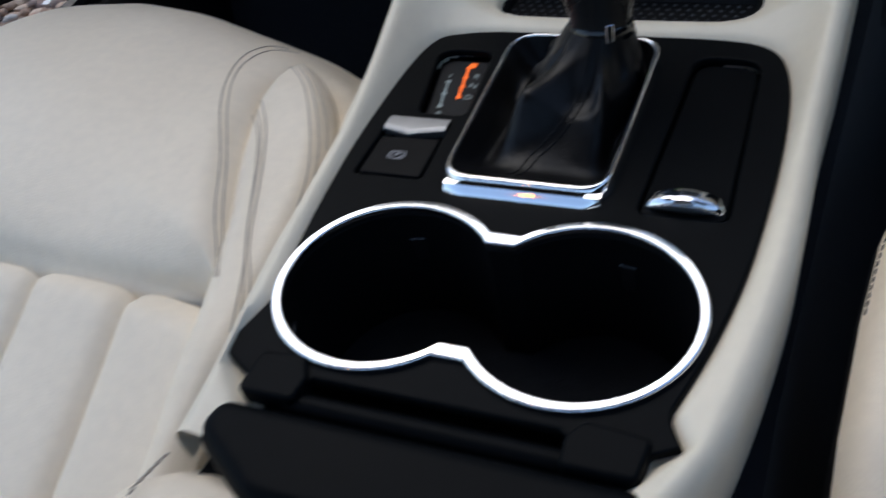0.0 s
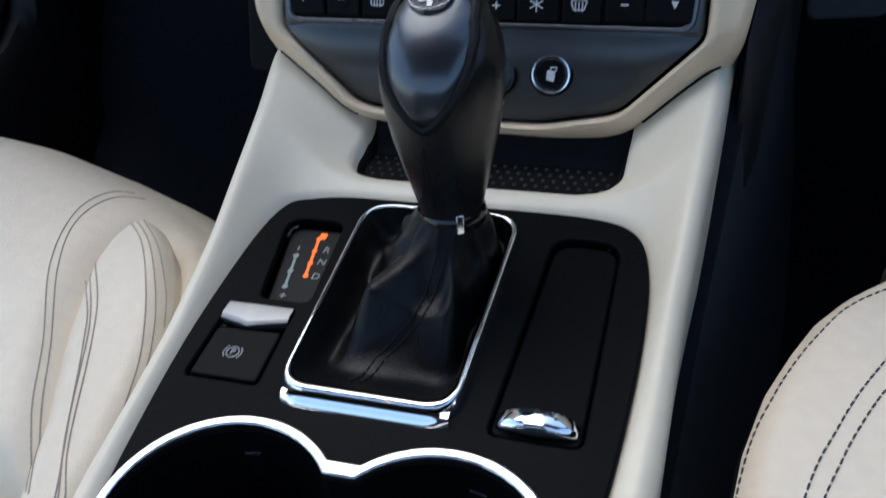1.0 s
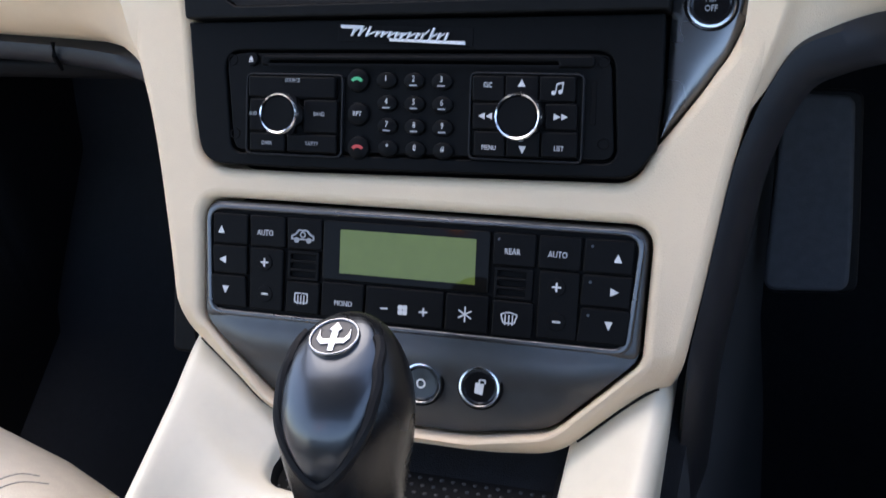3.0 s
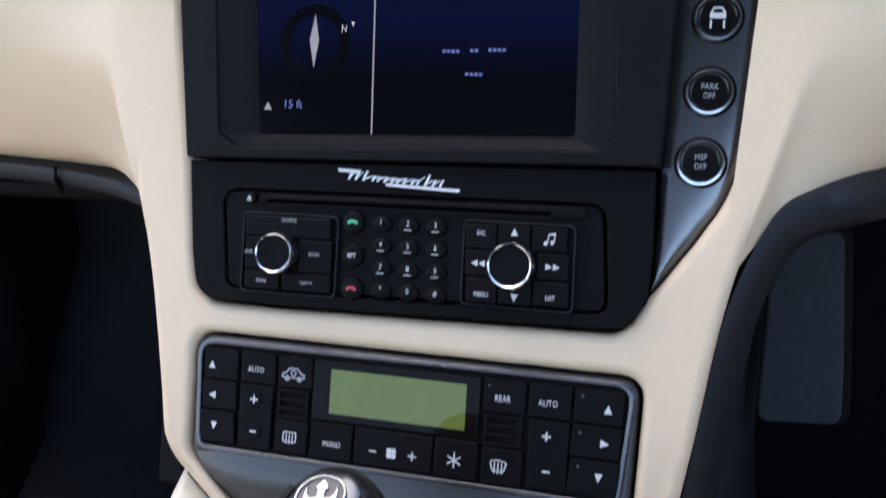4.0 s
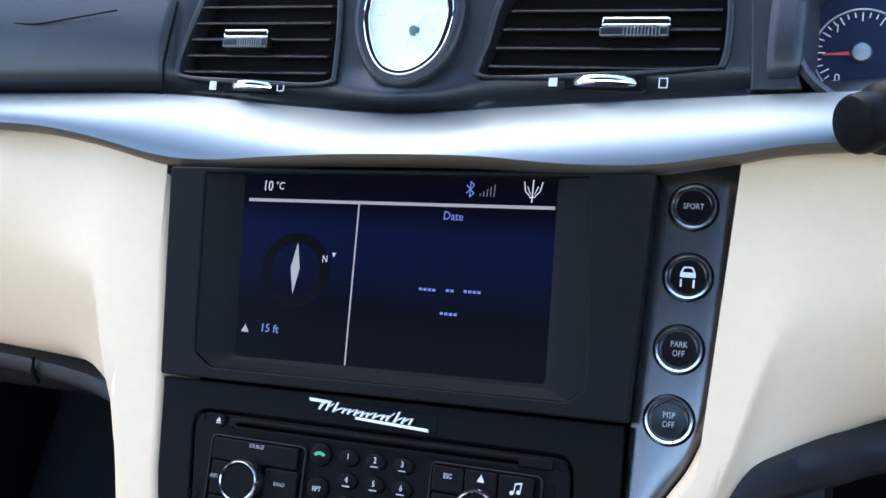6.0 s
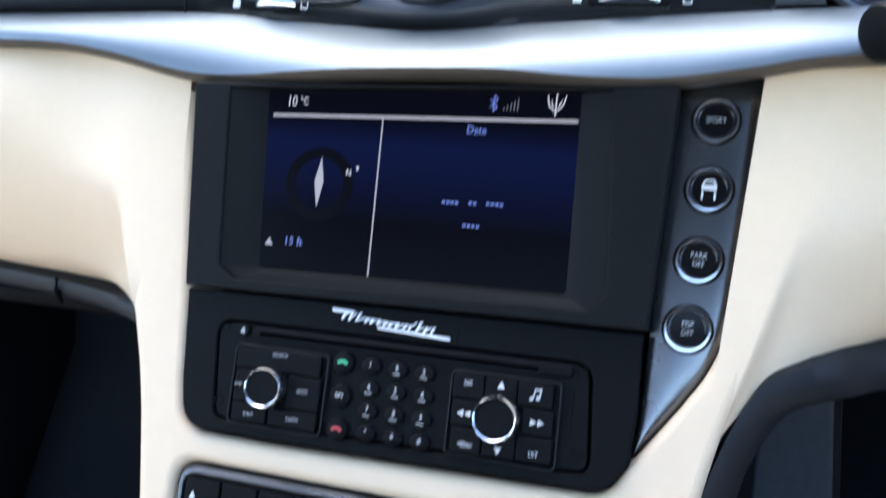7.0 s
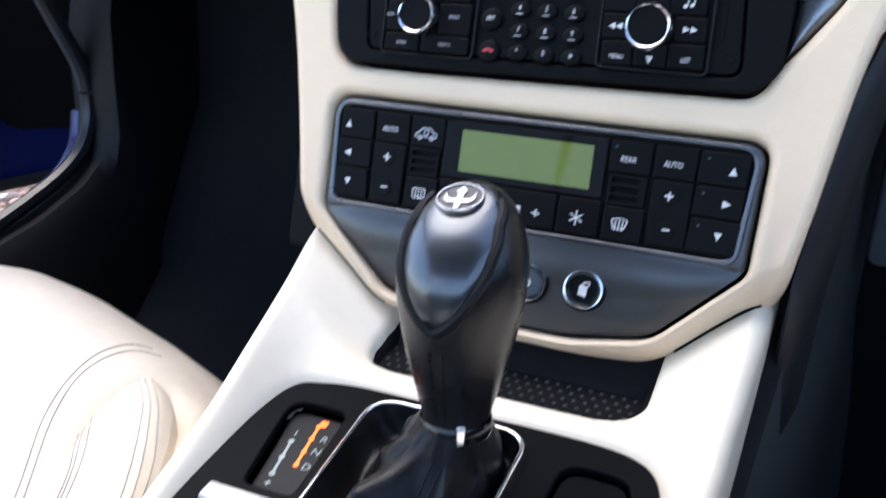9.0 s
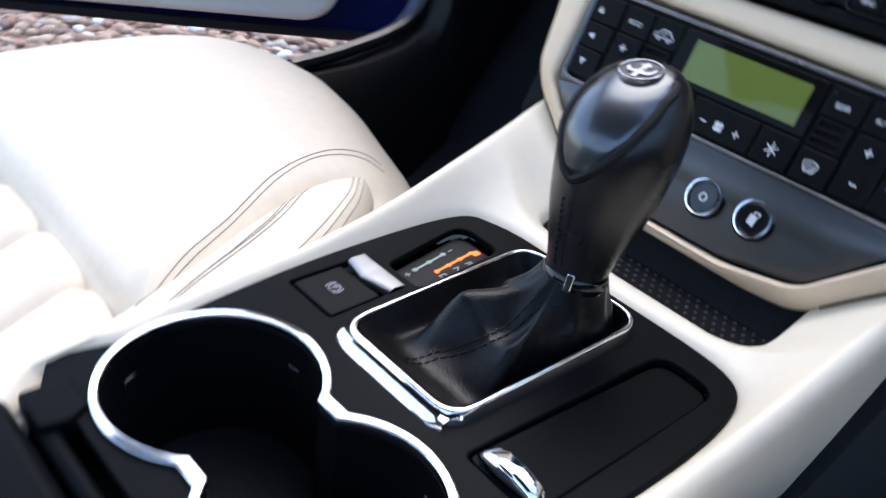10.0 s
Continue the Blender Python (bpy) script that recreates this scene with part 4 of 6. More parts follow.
FASCIA = rounded([(-104.5, 41.5, 9), (103.5, 41, 9), (102, -14, 10), (66, -49, 22), (30, -55.5, 60), (-30, -55.5, 60), (-64, -50, 22), (-102.5, -14, 10)], 8)
RADIO_OUT = rounded([(-113.5, 120.5, 1), (-108.5, 80, 18), (-104, 58.8, 19), (-60, 58.4, 12), (95, 61, 12), (103.6, 73, 3), (104.6, 95, 3), (103.5, 127.5, 1), (-114.2, 123.6, 1)], 8)
_body = slab([STACK_OUT, rounded([(-106, 43, 10), (105, 42.5, 10), (103.5, -15, 10), (67, -50.5, 22), (30, -57, 60), (-30, -57, 60), (-65, -51.5, 22), (-104, -15, 10)], 8),
                          rounded([(-134, 226, 4), (-115.5, 122, 1), (-110, 80, 18), (-105.5, 57, 20), (-60, 56.6, 12), (95.5, 59.2, 13), *[(x + 0.7, y - 0.5) for y, x in spline(STRIP_EDGE_X[:-1], n=4)], (141.5, 230, 1), (100, 230, 1)], 8)], -60, 3, 4.5, 4)
# the surround is open at the top, behind the trim strip
_bm = bmesh.new()
_bm.from_mesh(_body)
bmesh.ops.delete(_bm, geom=[v for v in _bm.verts if v.co.y > 0.2245 and -0.137 < v.co.x < 0.144], context="VERTS")
_bm.to_mesh(_body)
_bm.free()
_rim = np.array(FASCIA)
for v in _body.vertices:
    x, y = v.co.x / MM, v.co.y / MM
    low = smooth((-5 - y) / 28)
    if low and v.co.z > -0.02:
        v.co.z -= 1.3 * low * max(0.0, inside_distance(x, y, _rim) - 3.0) * MM
part("stack_body", _body, CREAM, stack, "cream leather stack surround")
part("stack_backing", slab([rounded([(-140, -40, 5), (130, -40, 5), (143, 255, 5), (-146, 255, 5)])], -62, -30, 2), BLACK, stack)
part("fascia_frame", slab([rounded([(-104.5, 41.5, 9), (103.5, 41, 9), (102, -14, 4), (-102.5, -14, 4)], 8)], -25, 1.4, 2.5, 4), TITANIUM, stack, "satin dark metal climate frame")


def fascia_lower():
    """The metal below the climate panel, curving back towards its lower edge."""
    pts = np.array(FASCIA)
    rows = []
    for y in np.concatenate((np.linspace(-10, -50, 24), np.linspace(-51, -55.2, 8))):
        xs = []
        for a, c in zip(pts, np.roll(pts, -1, axis=0)):
            if (a[1] > y) != (c[1] > y):
                xs.append(a[0] + (c[0] - a[0]) * (y - a[1]) / (c[1] - a[1]))
        x0, x1 = min(xs), max(xs)
        t = max(0.0, (-14 - y) / 41)
        rows.append([(x0 + (x1 - x0) * k, y, 1.7 + 1.2 * math.sin(min(1, t * 2.2) * math.pi) - 7.5 * t**2.0 - 2.5 * abs(2 * k - 1) ** 10) for k in np.linspace(0, 1, 41)])
    rows.append([(p[0], p[1], p[2] - 12) for p in rows[-1]])
    return loft(rows)


part("fascia", fascia_lower(), TITANIUM, stack, "satin dark metal curved fascia", angle=60)

# dark gap where the console wings run up to the stack
_stack = BVHTree.FromObject(bpy.data.objects["stack_body"], bpy.context.evaluated_depsgraph_get())
_wing = BVHTree.FromObject(bpy.data.objects["console_body"], bpy.context.evaluated_depsgraph_get())
to_stack, from_console = STACK.inverted(), CONSOLE.inverted()
for x0, x1 in ((-112, -64), (76, 113)):
    line = []
    for x in np.arange(x0, x1 + 0.1, 3.0):
        for y in np.arange(165, 239, 0.5):
            hit = _wing.ray_cast(Vector((x * MM, y * MM, 0.1)), Vector((0, 0, -1)))[0]
            if hit is None:
                continue
            p = to_stack @ (CONSOLE @ (hit + Vector((0, 0, 0.0006))))
            way = (to_stack.to_3x3() @ Vector((0, 1, 0))).normalized()
            met = _stack.ray_cast(p - way * 0.004, way)
            if met[0] is not None and met[3] < 0.0045:
                q = from_console @ (STACK @ p)
                line.append(tuple(np.array(q) / MM))
                break
    if len(line) > 4:
        line = [tuple(np.mean(line[max(0, i - 1):i + 2], axis=0)) for i in range(len(line))]
        part("joint_line", tube(spline(line, n=4), 0.6 if x0 < 0 else 0.9, 8), WELL, console, "dark gap between console and stack")

# climate control
climate = thing("climate_control", STACK, "black climate control panel with green display and printed keys", "climate control")
part("bezel", slab([rounded([(-103, 40, 8.5), (102.5, 40, 8.5), (98.6, -12.4, 7.5), (-99.8, -12.4, 7.5)], 7), rounded([(-100.4, 37.4, 7), (99.8, 37.4, 7), (96.0, -9.8, 6), (-97.2, -9.8, 6)], 7)], 0, 3.4, 1.1, 3), BEZEL, climate, "dark polished metal rim")
part("face", slab([rounded([(-101, 38, 7), (100.4, 38, 7), (96.6, -10.4, 6), (-97.8, -10.4, 6)], 7)], -6, 1.6, 0.6), WELL, climate)


def print_at(body, size, x, y, z, narrow=0.8):
    """Narrow printed capitals centred at (x, y)."""
    return moved(lettering(body, size, 0, 0, z), Matrix.Translation((x * MM, y * MM, 0)) @ Matrix.Diagonal((narrow, 1, 1, 1)))


def key(name, x0, y0, x1, y1, r=1.2, z=3.6, parent=climate, taper=0.0, mat_=BUTTON):
    return part(name, slab([rounded([(x0 + taper, y0, r), (x1 + taper * 0.8, y0, r), (x1, y1, r), (x0, y1, r)], 3)], 1.2, z, 0.8), mat_, parent)


def tri(cx, cy, w, h, turn=0):
    pts = [(-w / 2, -h / 2), (w / 2, -h / 2), (0, h / 2)]
    c, s = math.cos(radians(turn)), math.sin(radians(turn))
    return [np.array((cx + c * x - s * y, cy + s * x + c * y)) for x, y in pts]


def icon(outs, z, parent, m=WHITE, name="symbol"):
    return part(name, joined(*[slab(o, z, z + 0.18, 0.04, 1) for o in outs]), m, parent)


ZK = 3.6
for i, (cx, sg, t1, t2) in enumerate(((-89.2, -1, 2.0, 0), (88.2, 1, -1.2, 0))):
    x0, x1 = (-98.6, -80.4) if sg < 0 else (77.2, 98.0)
    for y0, y1, turn in ((21.2, 35.6, 0), (7.2, 20.6, 90 * -sg if sg > 0 else 90), (-8.2, 6.6, 180)):
        k = key("arrow_key", x0, y0, x1, y1, taper=t1 * (36 - y0) / 44)
        ic = {0: (-93.8 if sg < 0 else 91.3, 28), 180: (-90.4 if sg < 0 else 89.2, -0.4)}.get(turn, (-92.6 if sg < 0 else 90.8, 13.8))
        icon([[tri(*ic, 3.4, 3.6, turn)]], ZK, k, name="arrow")
        if sg > 0:
            part("key_lamp", slab([circle(80.5, y1 - 3.2, 0.7, 10)], ZK, ZK + 0.2, 0.05, 1), BLACK_GLOSS, k)
for sg, x0, x1, cx in ((-1, -79.4, -61.2, -70.4), (1, 57.8, 76.2, 66.6)):
    k = key("auto_key", x0, 21.2, x1, 35.6, taper=1.2 if sg < 0 else 0)
    part("lettering", print_at("AUTO", 2.7, cx - 0.4, 27.6, ZK + 0.05), WHITE, k)
    k = key("temperature_key", x0 + 1.0, -8.4, x1, 20.6, taper=0.8 if sg < 0 else 0)
    part("plus_dimple", slab([circle(cx, 14.0, 3.9, 24)], ZK, ZK + 0.5, 0.4), BUTTON, k)
    part("minus_dimple", slab([circle(cx + 0.8, -0.6, 3.9, 24)], ZK, ZK + 0.5, 0.4), BUTTON, k)
    icon([[box_outline(cx - 1.9, 13.6, cx + 1.9, 14.4, 0.1)], [box_outline(cx - 0.4, 12.1, cx + 0.4, 15.9, 0.1)]], ZK + 0.5, k, name="plus_sign")
    icon([[box_outline(cx - 0.9, -1.0, cx + 2.5, -0.2, 0.1)]], ZK + 0.5, k, name="minus_sign")
for sg, x0, x1, cx in ((-1, -60.2, -42.6, -51.2), (1, 38.0, 56.8, 46.8)):
    k = key("mode_key", x0, 21.2, x1, 35.6, taper=1.0 if sg < 0 else 0)
    if sg < 0:
        icon([[[(-57.5, 25.6), (-57.5, 27.6), (-55.6, 28.4), (-54, 30.4), (-49.5, 30.4), (-47.6, 28.4), (-46, 27.8), (-46, 25.6)],
               [(-56.7, 26.3), (-56.7, 27.1), (-55.2, 27.7), (-53.6, 29.7), (-49.9, 29.7), (-48, 27.7), (-46.7, 27.2), (-46.7, 26.3)]],
              [circle(-54.7, 25.5, 1.3, 14)], [circle(-48.6, 25.5, 1.3, 14)], [circle(-51.7, 28, 1.5, 14), circle(-51.7, 28, 0.9, 14)]], ZK, k, GREY_PRINT)
    else:
        part("lettering", print_at("REAR", 2.7, 46.6, 27.4, ZK + 0.05), WHITE, k)
        part("key_lamp", slab([circle(40.5, 32.6, 0.7, 10)], ZK, ZK + 0.2, 0.05, 1), BLACK_GLOSS, k)
    g = part("sensor_grille", slab([box_outline(x0 + 1.2, 7.0, x1 - 0.6, 20.6, 1), *[box_outline(cx - 6.2, y, cx + 6.4, y + 2.5, 0.8) for y in (8.4, 12.4, 16.4)]], 1.2, 3.3, 0.5), BUTTON, climate)
    k = key("defrost_key", x0 + 1.2, -8.4 if sg < 0 else -9.2, x1 + 0.4, 6.4)
    cy = -1.2
    cxx = cx
    if sg < 0:
        icon([[box_outline(cxx - 3.4, cy - 2.2, cxx + 3.4, cy + 2.6, 1), box_outline(cxx - 2.9, cy - 1.7, cxx + 2.9, cy + 2.1, 0.8)]] + [[box_outline(cxx + q - 0.25, cy - 2.8, cxx + q + 0.25, cy + 1.4, 0.1)] for q in (-1.5, 0, 1.5)], ZK, k)
    else:
        icon([[rounded([(cxx - 2.6, cy - 2.2, 0.5), (cxx + 2.6, cy - 2.2, 0.5), (cxx + 4.0, cy + 2.0, 1), (cxx, cy + 3.0, 3), (cxx - 4.0, cy + 2.0, 1)]), rounded([(cxx - 2.1, cy - 1.7, 0.4), (cxx + 2.1, cy - 1.7, 0.4), (cxx + 3.4, cy + 1.7, 0.8), (cxx, cy + 2.5, 2), (cxx - 3.4, cy + 1.7, 0.8)])]]
             + [[box_outline(cxx + q - 0.25, cy - 2.9, cxx + q + 0.25, cy + 1.6, 0.1)] for q in (-1.6, 0, 1.6)], ZK, k)
# display window and the row below it
win = part("display_window", slab([rounded([(-41.4, 8.6, 1.5), (36.8, 8.6, 1.5), (36.6, 35.6, 1.5), (-41.8, 35.6, 1.5)])], 1.2, 3.4, 0.5), LCD_FRAME, climate, "smoked display window")
part("lcd", slab([[(-32.8, 12), (30.8, 12), (30.4, 31.8), (-33.2, 31.8)]], 3.2, 3.55, 0.02), LCD, win, "pale green liquid crystal display")
k = key("mono_key", -41.2, -8.6, -20.4, 7.6)
part("lettering", print_at("MONO", 2.5, -30.2, -1.8, ZK + 0.05), WHITE, k)
k = key("fan_key", -19.6, -8.8, 17.2, 7.6)
icon([[box_outline(-12, -2.4, -8.6, -1.7, 0.1)], [box_outline(6.2, -2.4, 10, -1.7, 0.1)], [box_outline(7.8, -3.9, 8.5, -0.2, 0.1)]], ZK, k, name="fan_signs")
icon([[circle(-1.6 + 1.5 * math.cos(a), -2 + 1.5 * math.sin(a), 1.25, 12)] for a in (0.8, 2.37, 3.94, 5.5)], ZK, k, name="fan_symbol")
k = key("cooling_key", 18.0, -9.0, 37.6, 7.6)
icon([[[np.array((27.2 + (-q * 3.4 * math.cos(a) - w * 0.3 * math.sin(a)), -1.2 + (-q * 3.4 * math.sin(a) + w * 0.3 * math.cos(a)))) for q, w in ((-1, -1), (1, -1), (1, 1), (-1, 1))]] for a in (1.57, 0.52, 2.62)], ZK, k, name="snow_symbol")

# push buttons in the metal fascia
def round_button(parent_thing, name, cx, cy, r, z, mark):
    b = part(name, lathe([(0, z + 0.6), (r * 0.7, z + 0.8), (r * 0.77, z + 0.2), (r * 0.79, z - 1.5)], 36, cx, cy), BLACK_GLOSS, parent_thing, "round gloss black push button")
    part("ring", lathe([(r * 0.79, z - 1.2), (r * 0.81, z + 0.9), (r * 0.86, z + 1.6), (r * 0.94, z + 1.5), (r * 0.98, z + 0.6), (r * 0.99, z - 1.5)], 44, cx, cy), RING_METAL, b, "bright chrome ring")
    part("recess", lathe([(r * 0.99, z - 0.6), (r * 1.06, z - 0.1), (r * 1.07, z - 1.5)], 44, cx, cy), WELL, b)
    mark(b, z + 0.85)
    return b


def lock_mark(b, z):
    cx, cy = 35.3, -32.6
    icon([[rounded([(cx - 2.2, cy - 2.6, 0.3), (cx + 1.6, cy - 3.4, 0.3), (cx + 2.0, cy + 1.4, 0.3), (cx - 1.8, cy + 2.0, 0.3)])], [box_outline(cx - 0.4, cy + 1.6, cx + 2.8, cy + 3.6, 0.6), box_outline(cx + 0.2, cy + 1.4, cx + 2.2, cy + 3.0, 0.4)]], z, b, name="padlock_symbol")


round_button(stack, "lock_button", 35.3, -32.6, 9.6, 1.5, lock_mark)
round_button(stack, "alarm_button", 8.5, -34.0, 9.6, 1.4, lambda b, z: icon([[circle(8.5, -34, 2.2, 16), circle(8.5, -34, 1.4, 16)]], z, b, name="alarm_symbol"))

# radio unit
radio = thing("radio_unit", STACK @ Matrix.Translation((0, 0, 0.006)), "black car radio with phone keypad and two chrome-ringed knobs", "car radio")
MOD = rounded([(-95, 111, 8), (84.6, 112.4, 8), (88.6, 66.5, 6), (-89, 64.2, 6)], 6)
MOD_IN = rounded([(-93.6, 109.6, 7), (83.2, 111, 7), (87.2, 67.9, 5), (-87.6, 65.6, 5)], 6)
part("front_panel", slab([RADIO_OUT, MOD], -22, 0, 0.9, 3), BLACK, radio, "matt black radio panel")
part("module", slab([MOD_IN, rounded([(-71, 104.6, 1.2), (72.5, 105.8, 1.2), (72.5, 107.4, 1.2), (-71, 106.6, 1.2)], 3)], -8, -0.2, 0.6), BLACK, radio)
part("module_groove", slab([MOD], -12, -7, 0.2), WELL, radio)
slot = part("disc_slot", slab([rounded([(-75, 104.0, 2), (77, 105.2, 2), (77, 110.2, 2), (-75, 108.8, 2)], 4), rounded([(-70.6, 104.7, 1), (62, 105.7, 1), (62, 107.5, 1), (-70.6, 106.5, 1)], 3)], -0.6, 1.6, 1.0), BUTTON, radio, "black disc slot surround")
for x, y in ((-90.2, 106.5), (-87.4, 72.8), (80.4, 108.0), (82.2, 74.6)):
    part("screw_hole", lathe([(0, -2), (1.7, -1.6), (1.9, 0.05), (2.4, 0.15), (2.6, -0.4)], 18, x, y), WELL, radio)
part("sd_slot", slab([rounded([(76.4, 82, 0.6), (78.6, 82, 0.6), (78.2, 100, 0.6), (76, 100, 0.6)])], -0.5, 0.1, 0.2), WELL, radio)
ej = part("eject_key", lathe([(0, 1.9), (2.9, 1.7), (3.3, 0)], 24, -79.6, 106.9), BUTTON, radio)
icon([[tri(-79.6, 107.2, 2.4, 2.0)], [box_outline(-80.8, 105.4, -78.4, 105.8, 0.05)]], 1.9, ej, name="eject_symbol")
# knob clusters in thin raised frames
for x0, y0, x1, y1 in ((-81.8, 63.6, -33.6, 100.6), (24.4, 65.8, 73.4, 102.8)):
    sl = 1.0
    part("cluster_frame", slab([rounded([(x0 + sl, y0, 3), (x1 + sl, y0, 3), (x1, y1, 3), (x0, y1, 3)], 5), rounded([(x0 + sl + 0.9, y0 + 0.9, 2.2), (x1 + sl - 0.9, y0 + 0.9, 2.2), (x1 - 0.9, y1 - 0.9, 2.2), (x0 + 0.9, y1 - 0.9, 2.2)], 5)], -0.3, 2.0, 0.4), DISPLAY_PLATE, radio, "thin raised frame round the keys")
LEFT_KEYS = ((-80.4, 89.6, -36.9, 99.2, "SOURCE", (-58, 97.4)), (-79.3, 74.2, -70.6, 89.0, "AUD", (-77.2, 82)), (-52.2, 74.2, -35.4, 89.0, "BAND", (-44.2, 82.6)), (-78.6, 65.2, -60.4, 73.6, "DARK", (-69.5, 69)), (-59.8, 65.4, -35.0, 73.6, "TA/PTY", (-47.2, 69.4)))
for x0, y0, x1, y1, body, (tx, ty) in LEFT_KEYS:
    k = part("source_key", slab([rounded([(x0 + 0.4, y0, 1.2), (x1, y0, 1.2), (x1 - 0.4, y1, 1.2), (x0, y1, 1.2)], 3)], 0.2, 2.6, 0.8), BUTTON, radio)
    part("lettering", print_at(body, 1.8, tx, ty, 2.65), GREY_PRINT, k)
RIGHT = ((25.6, 90.4, 39.6, 101.2, "ESC"), (40.0, 90.6, 54.2, 101.4, "up"), (54.6, 90.8, 69.9, 101.4, "note"), (26.4, 78.6, 38.0, 89.8, "rew"), (57.6, 79.2, 71.2, 90.2, "fwd"), (27.6, 67.2, 41.4, 78.0, "MENU"), (41.8, 67.6, 56.2, 78.4, "down"), (56.6, 68.0, 72.0, 78.6, "LIST"))
for x0, y0, x1, y1, body in RIGHT:
    k = part("menu_key", slab([rounded([(x0 + 0.5, y0, 1.2), (x1 + 0.4, y0, 1.2), (x1, y1, 1.2), (x0, y1, 1.2)], 3)], 0.2, 2.6, 0.8), BUTTON, radio)
    cx, cy = (x0 + x1) / 2 + 0.2, (y0 + y1) / 2
    if body.isupper():
        part("lettering", print_at(body, 2.1, cx, cy + (1.4 if body == "ESC" else -1.6), 2.65), WHITE, k)
    elif body in ("up", "down"):
        icon([[tri(cx, cy + (2.4 if body == "up" else -2.4), 3.2, 3.2, 0 if body == "up" else 180)]], 2.6, k, name="arrow")
    elif body in ("rew", "fwd"):
        q = 90 if body == "rew" else -90
        icon([[tri(cx - 1.6, cy, 2.8, 2.8, q)], [tri(cx + 1.6, cy, 2.8, 2.8, q)]], 2.6, k, name="arrow")
    else:
        icon([[circle(cx - 1.5, cy - 1.6, 0.9, 12)], [circle(cx + 1.3, cy - 1.1, 0.9, 12)], [[(cx - 0.9, cy - 1.6), (cx - 0.5, cy - 1.6), (cx - 0.1, cy + 1.8), (cx + 2.0, cy + 2.2), (cx + 1.8, cy - 1.0), (cx + 2.2, cy - 1.0), (cx + 2.6, cy + 3.0), (cx - 0.5, cy + 2.4)]]], 2.6, k, name="note_symbol")
for cx, cy, r in ((-61.4, 82.0, 9.6), (47.6, 84.0, 10.2)):
    kn = part("knob", lathe([(0, 8.6), (r * 0.76, 8.9), (r * 0.83, 8.4)], 40, cx, cy), BLACK, radio, "round black control knob")
    part("ring", lathe([(r * 0.82, 7.6), (r * 0.85, 9.2), (r * 0.91, 9.6), (r * 0.97, 8.8), (r, 7.0), (r, 0.2)], 48, cx, cy), RING_METAL, kn, "chrome knob ring")
# telephone keypad
for row, (y, codes) in enumerate(((98.4, "123"), (88.5, "456"), (78.6, "789"), (68.8, "*0#"))):
    for col, ch in enumerate(codes):
        x = -13.4 + 12.7 * col + 0.7 * row
        k = part("number_key", lathe([(0, 2.2), (3.2, 2.1), (4.3, 1.5), (4.7, 0.2), (4.7, -0.4)], 28, x, y), BLACK, radio)
        k.data.transform(Matrix.Translation((x * MM, y * MM, 0)) @ Matrix.Diagonal((1.05, 0.8, 1, 1)) @ Matrix.Translation((-x * MM, -y * MM, 0)))
        part("numeral", print_at(ch, 2.6, x, y + 0.7, 2.35), WHITE, k)
        if ch.isdigit() and ch not in "10":
            part("small_print", slab([box_outline(x - 1.7, y - 2.3, x + 1.7, y - 1.7, 0.1)], 2.05, 2.3, 0.03, 1), GREY_PRINT, k)
for y, m, kind_ in ((98.2, GREEN_PRINT, "call"), (83.4, WHITE, "RPT"), (68.6, RED_PRINT, "end")):
    x = -26.9 + (98.2 - y) * 0.06
    k = part("phone_key", lathe([(0, 2.4), (3.8, 2.3), (4.9, 1.6), (5.3, 0.2), (5.3, -0.4)], 28, x, y), BLACK, radio)
    if kind_ == "RPT":
        part("lettering", print_at("RPT", 2.2, x, y, 2.5), WHITE, k)
    else:
        icon([[[np.array((x + r_ * math.sin(a), y - 2.2 + r_ * math.cos(a))) for r_, rng in ((3.6, np.linspace(-0.9, 0.9, 10)), (2.2, np.linspace(0.9, -0.9, 10))) for a in rng]]], 2.35, k, m, name="handset_symbol")
# chrome script badge, drawn as plain strokes
sc = part("badge_plate", slab([rounded([(-38, 115.4, 1), (24.5, 113.2, 1), (24.5, 121.5, 1), (-38, 123.2, 1)])], -0.2, 0.25, 0.2), BLACK, radio)
strokes = [(-31.5, 117.6, 4.6), (-28.2, 117.5, 4.6), (-24.6, 117.3, 4.6), (-20.2, 117.2, 2.6), (-17.6, 117.1, 2.6), (-14.4, 116.9, 2.8), (-11.2, 116.8, 2.6), (-8.6, 116.7, 2.4), (-5.4, 116.6, 2.8), (-1.6, 116.5, 2.6), (0.9, 116.4, 2.6), (4.6, 116.2, 5.0), (8.2, 116.1, 3.0), (11.6, 116.0, 3.2)]
part("badge_script", joined(*[slab([[(x, y), (x + 1.15, y), (x + 1.15 + 0.42 * h, y + h), (x + 0.42 * h, y + h)]], 0.3, 1.5, 0.3) for x, y, h in strokes],
                            *[slab([[(x + 0.2, y + 0.1), (x2 + 0.4, y2 + h2 * 0.75), (x2 + 0.4, y2 + h2 * 0.75 + 0.75), (x + 0.2, y + 0.85)]], 0.3, 1.2, 0.2) for (x, y, h), (x2, y2, h2) in zip(strokes, strokes[1:])]), SCRIPT, sc, "chrome script badge strokes")
for bar_outline in ([(-36, 120.9), (-27, 120.6), (-26.4, 122.2), (-36.6, 122.5)], [(-13, 115.4), (21.5, 114.0), (21.2, 115.5), (-13.2, 116.6)]):
    part("badge_bar", slab([bar_outline], 0.3, 1.5, 0.3), SCRIPT, sc)

# button strip beside the display
sw = thing("switch_strip", STACK, "dark satin metal strip with four round chrome-ringed buttons", "switch panel")


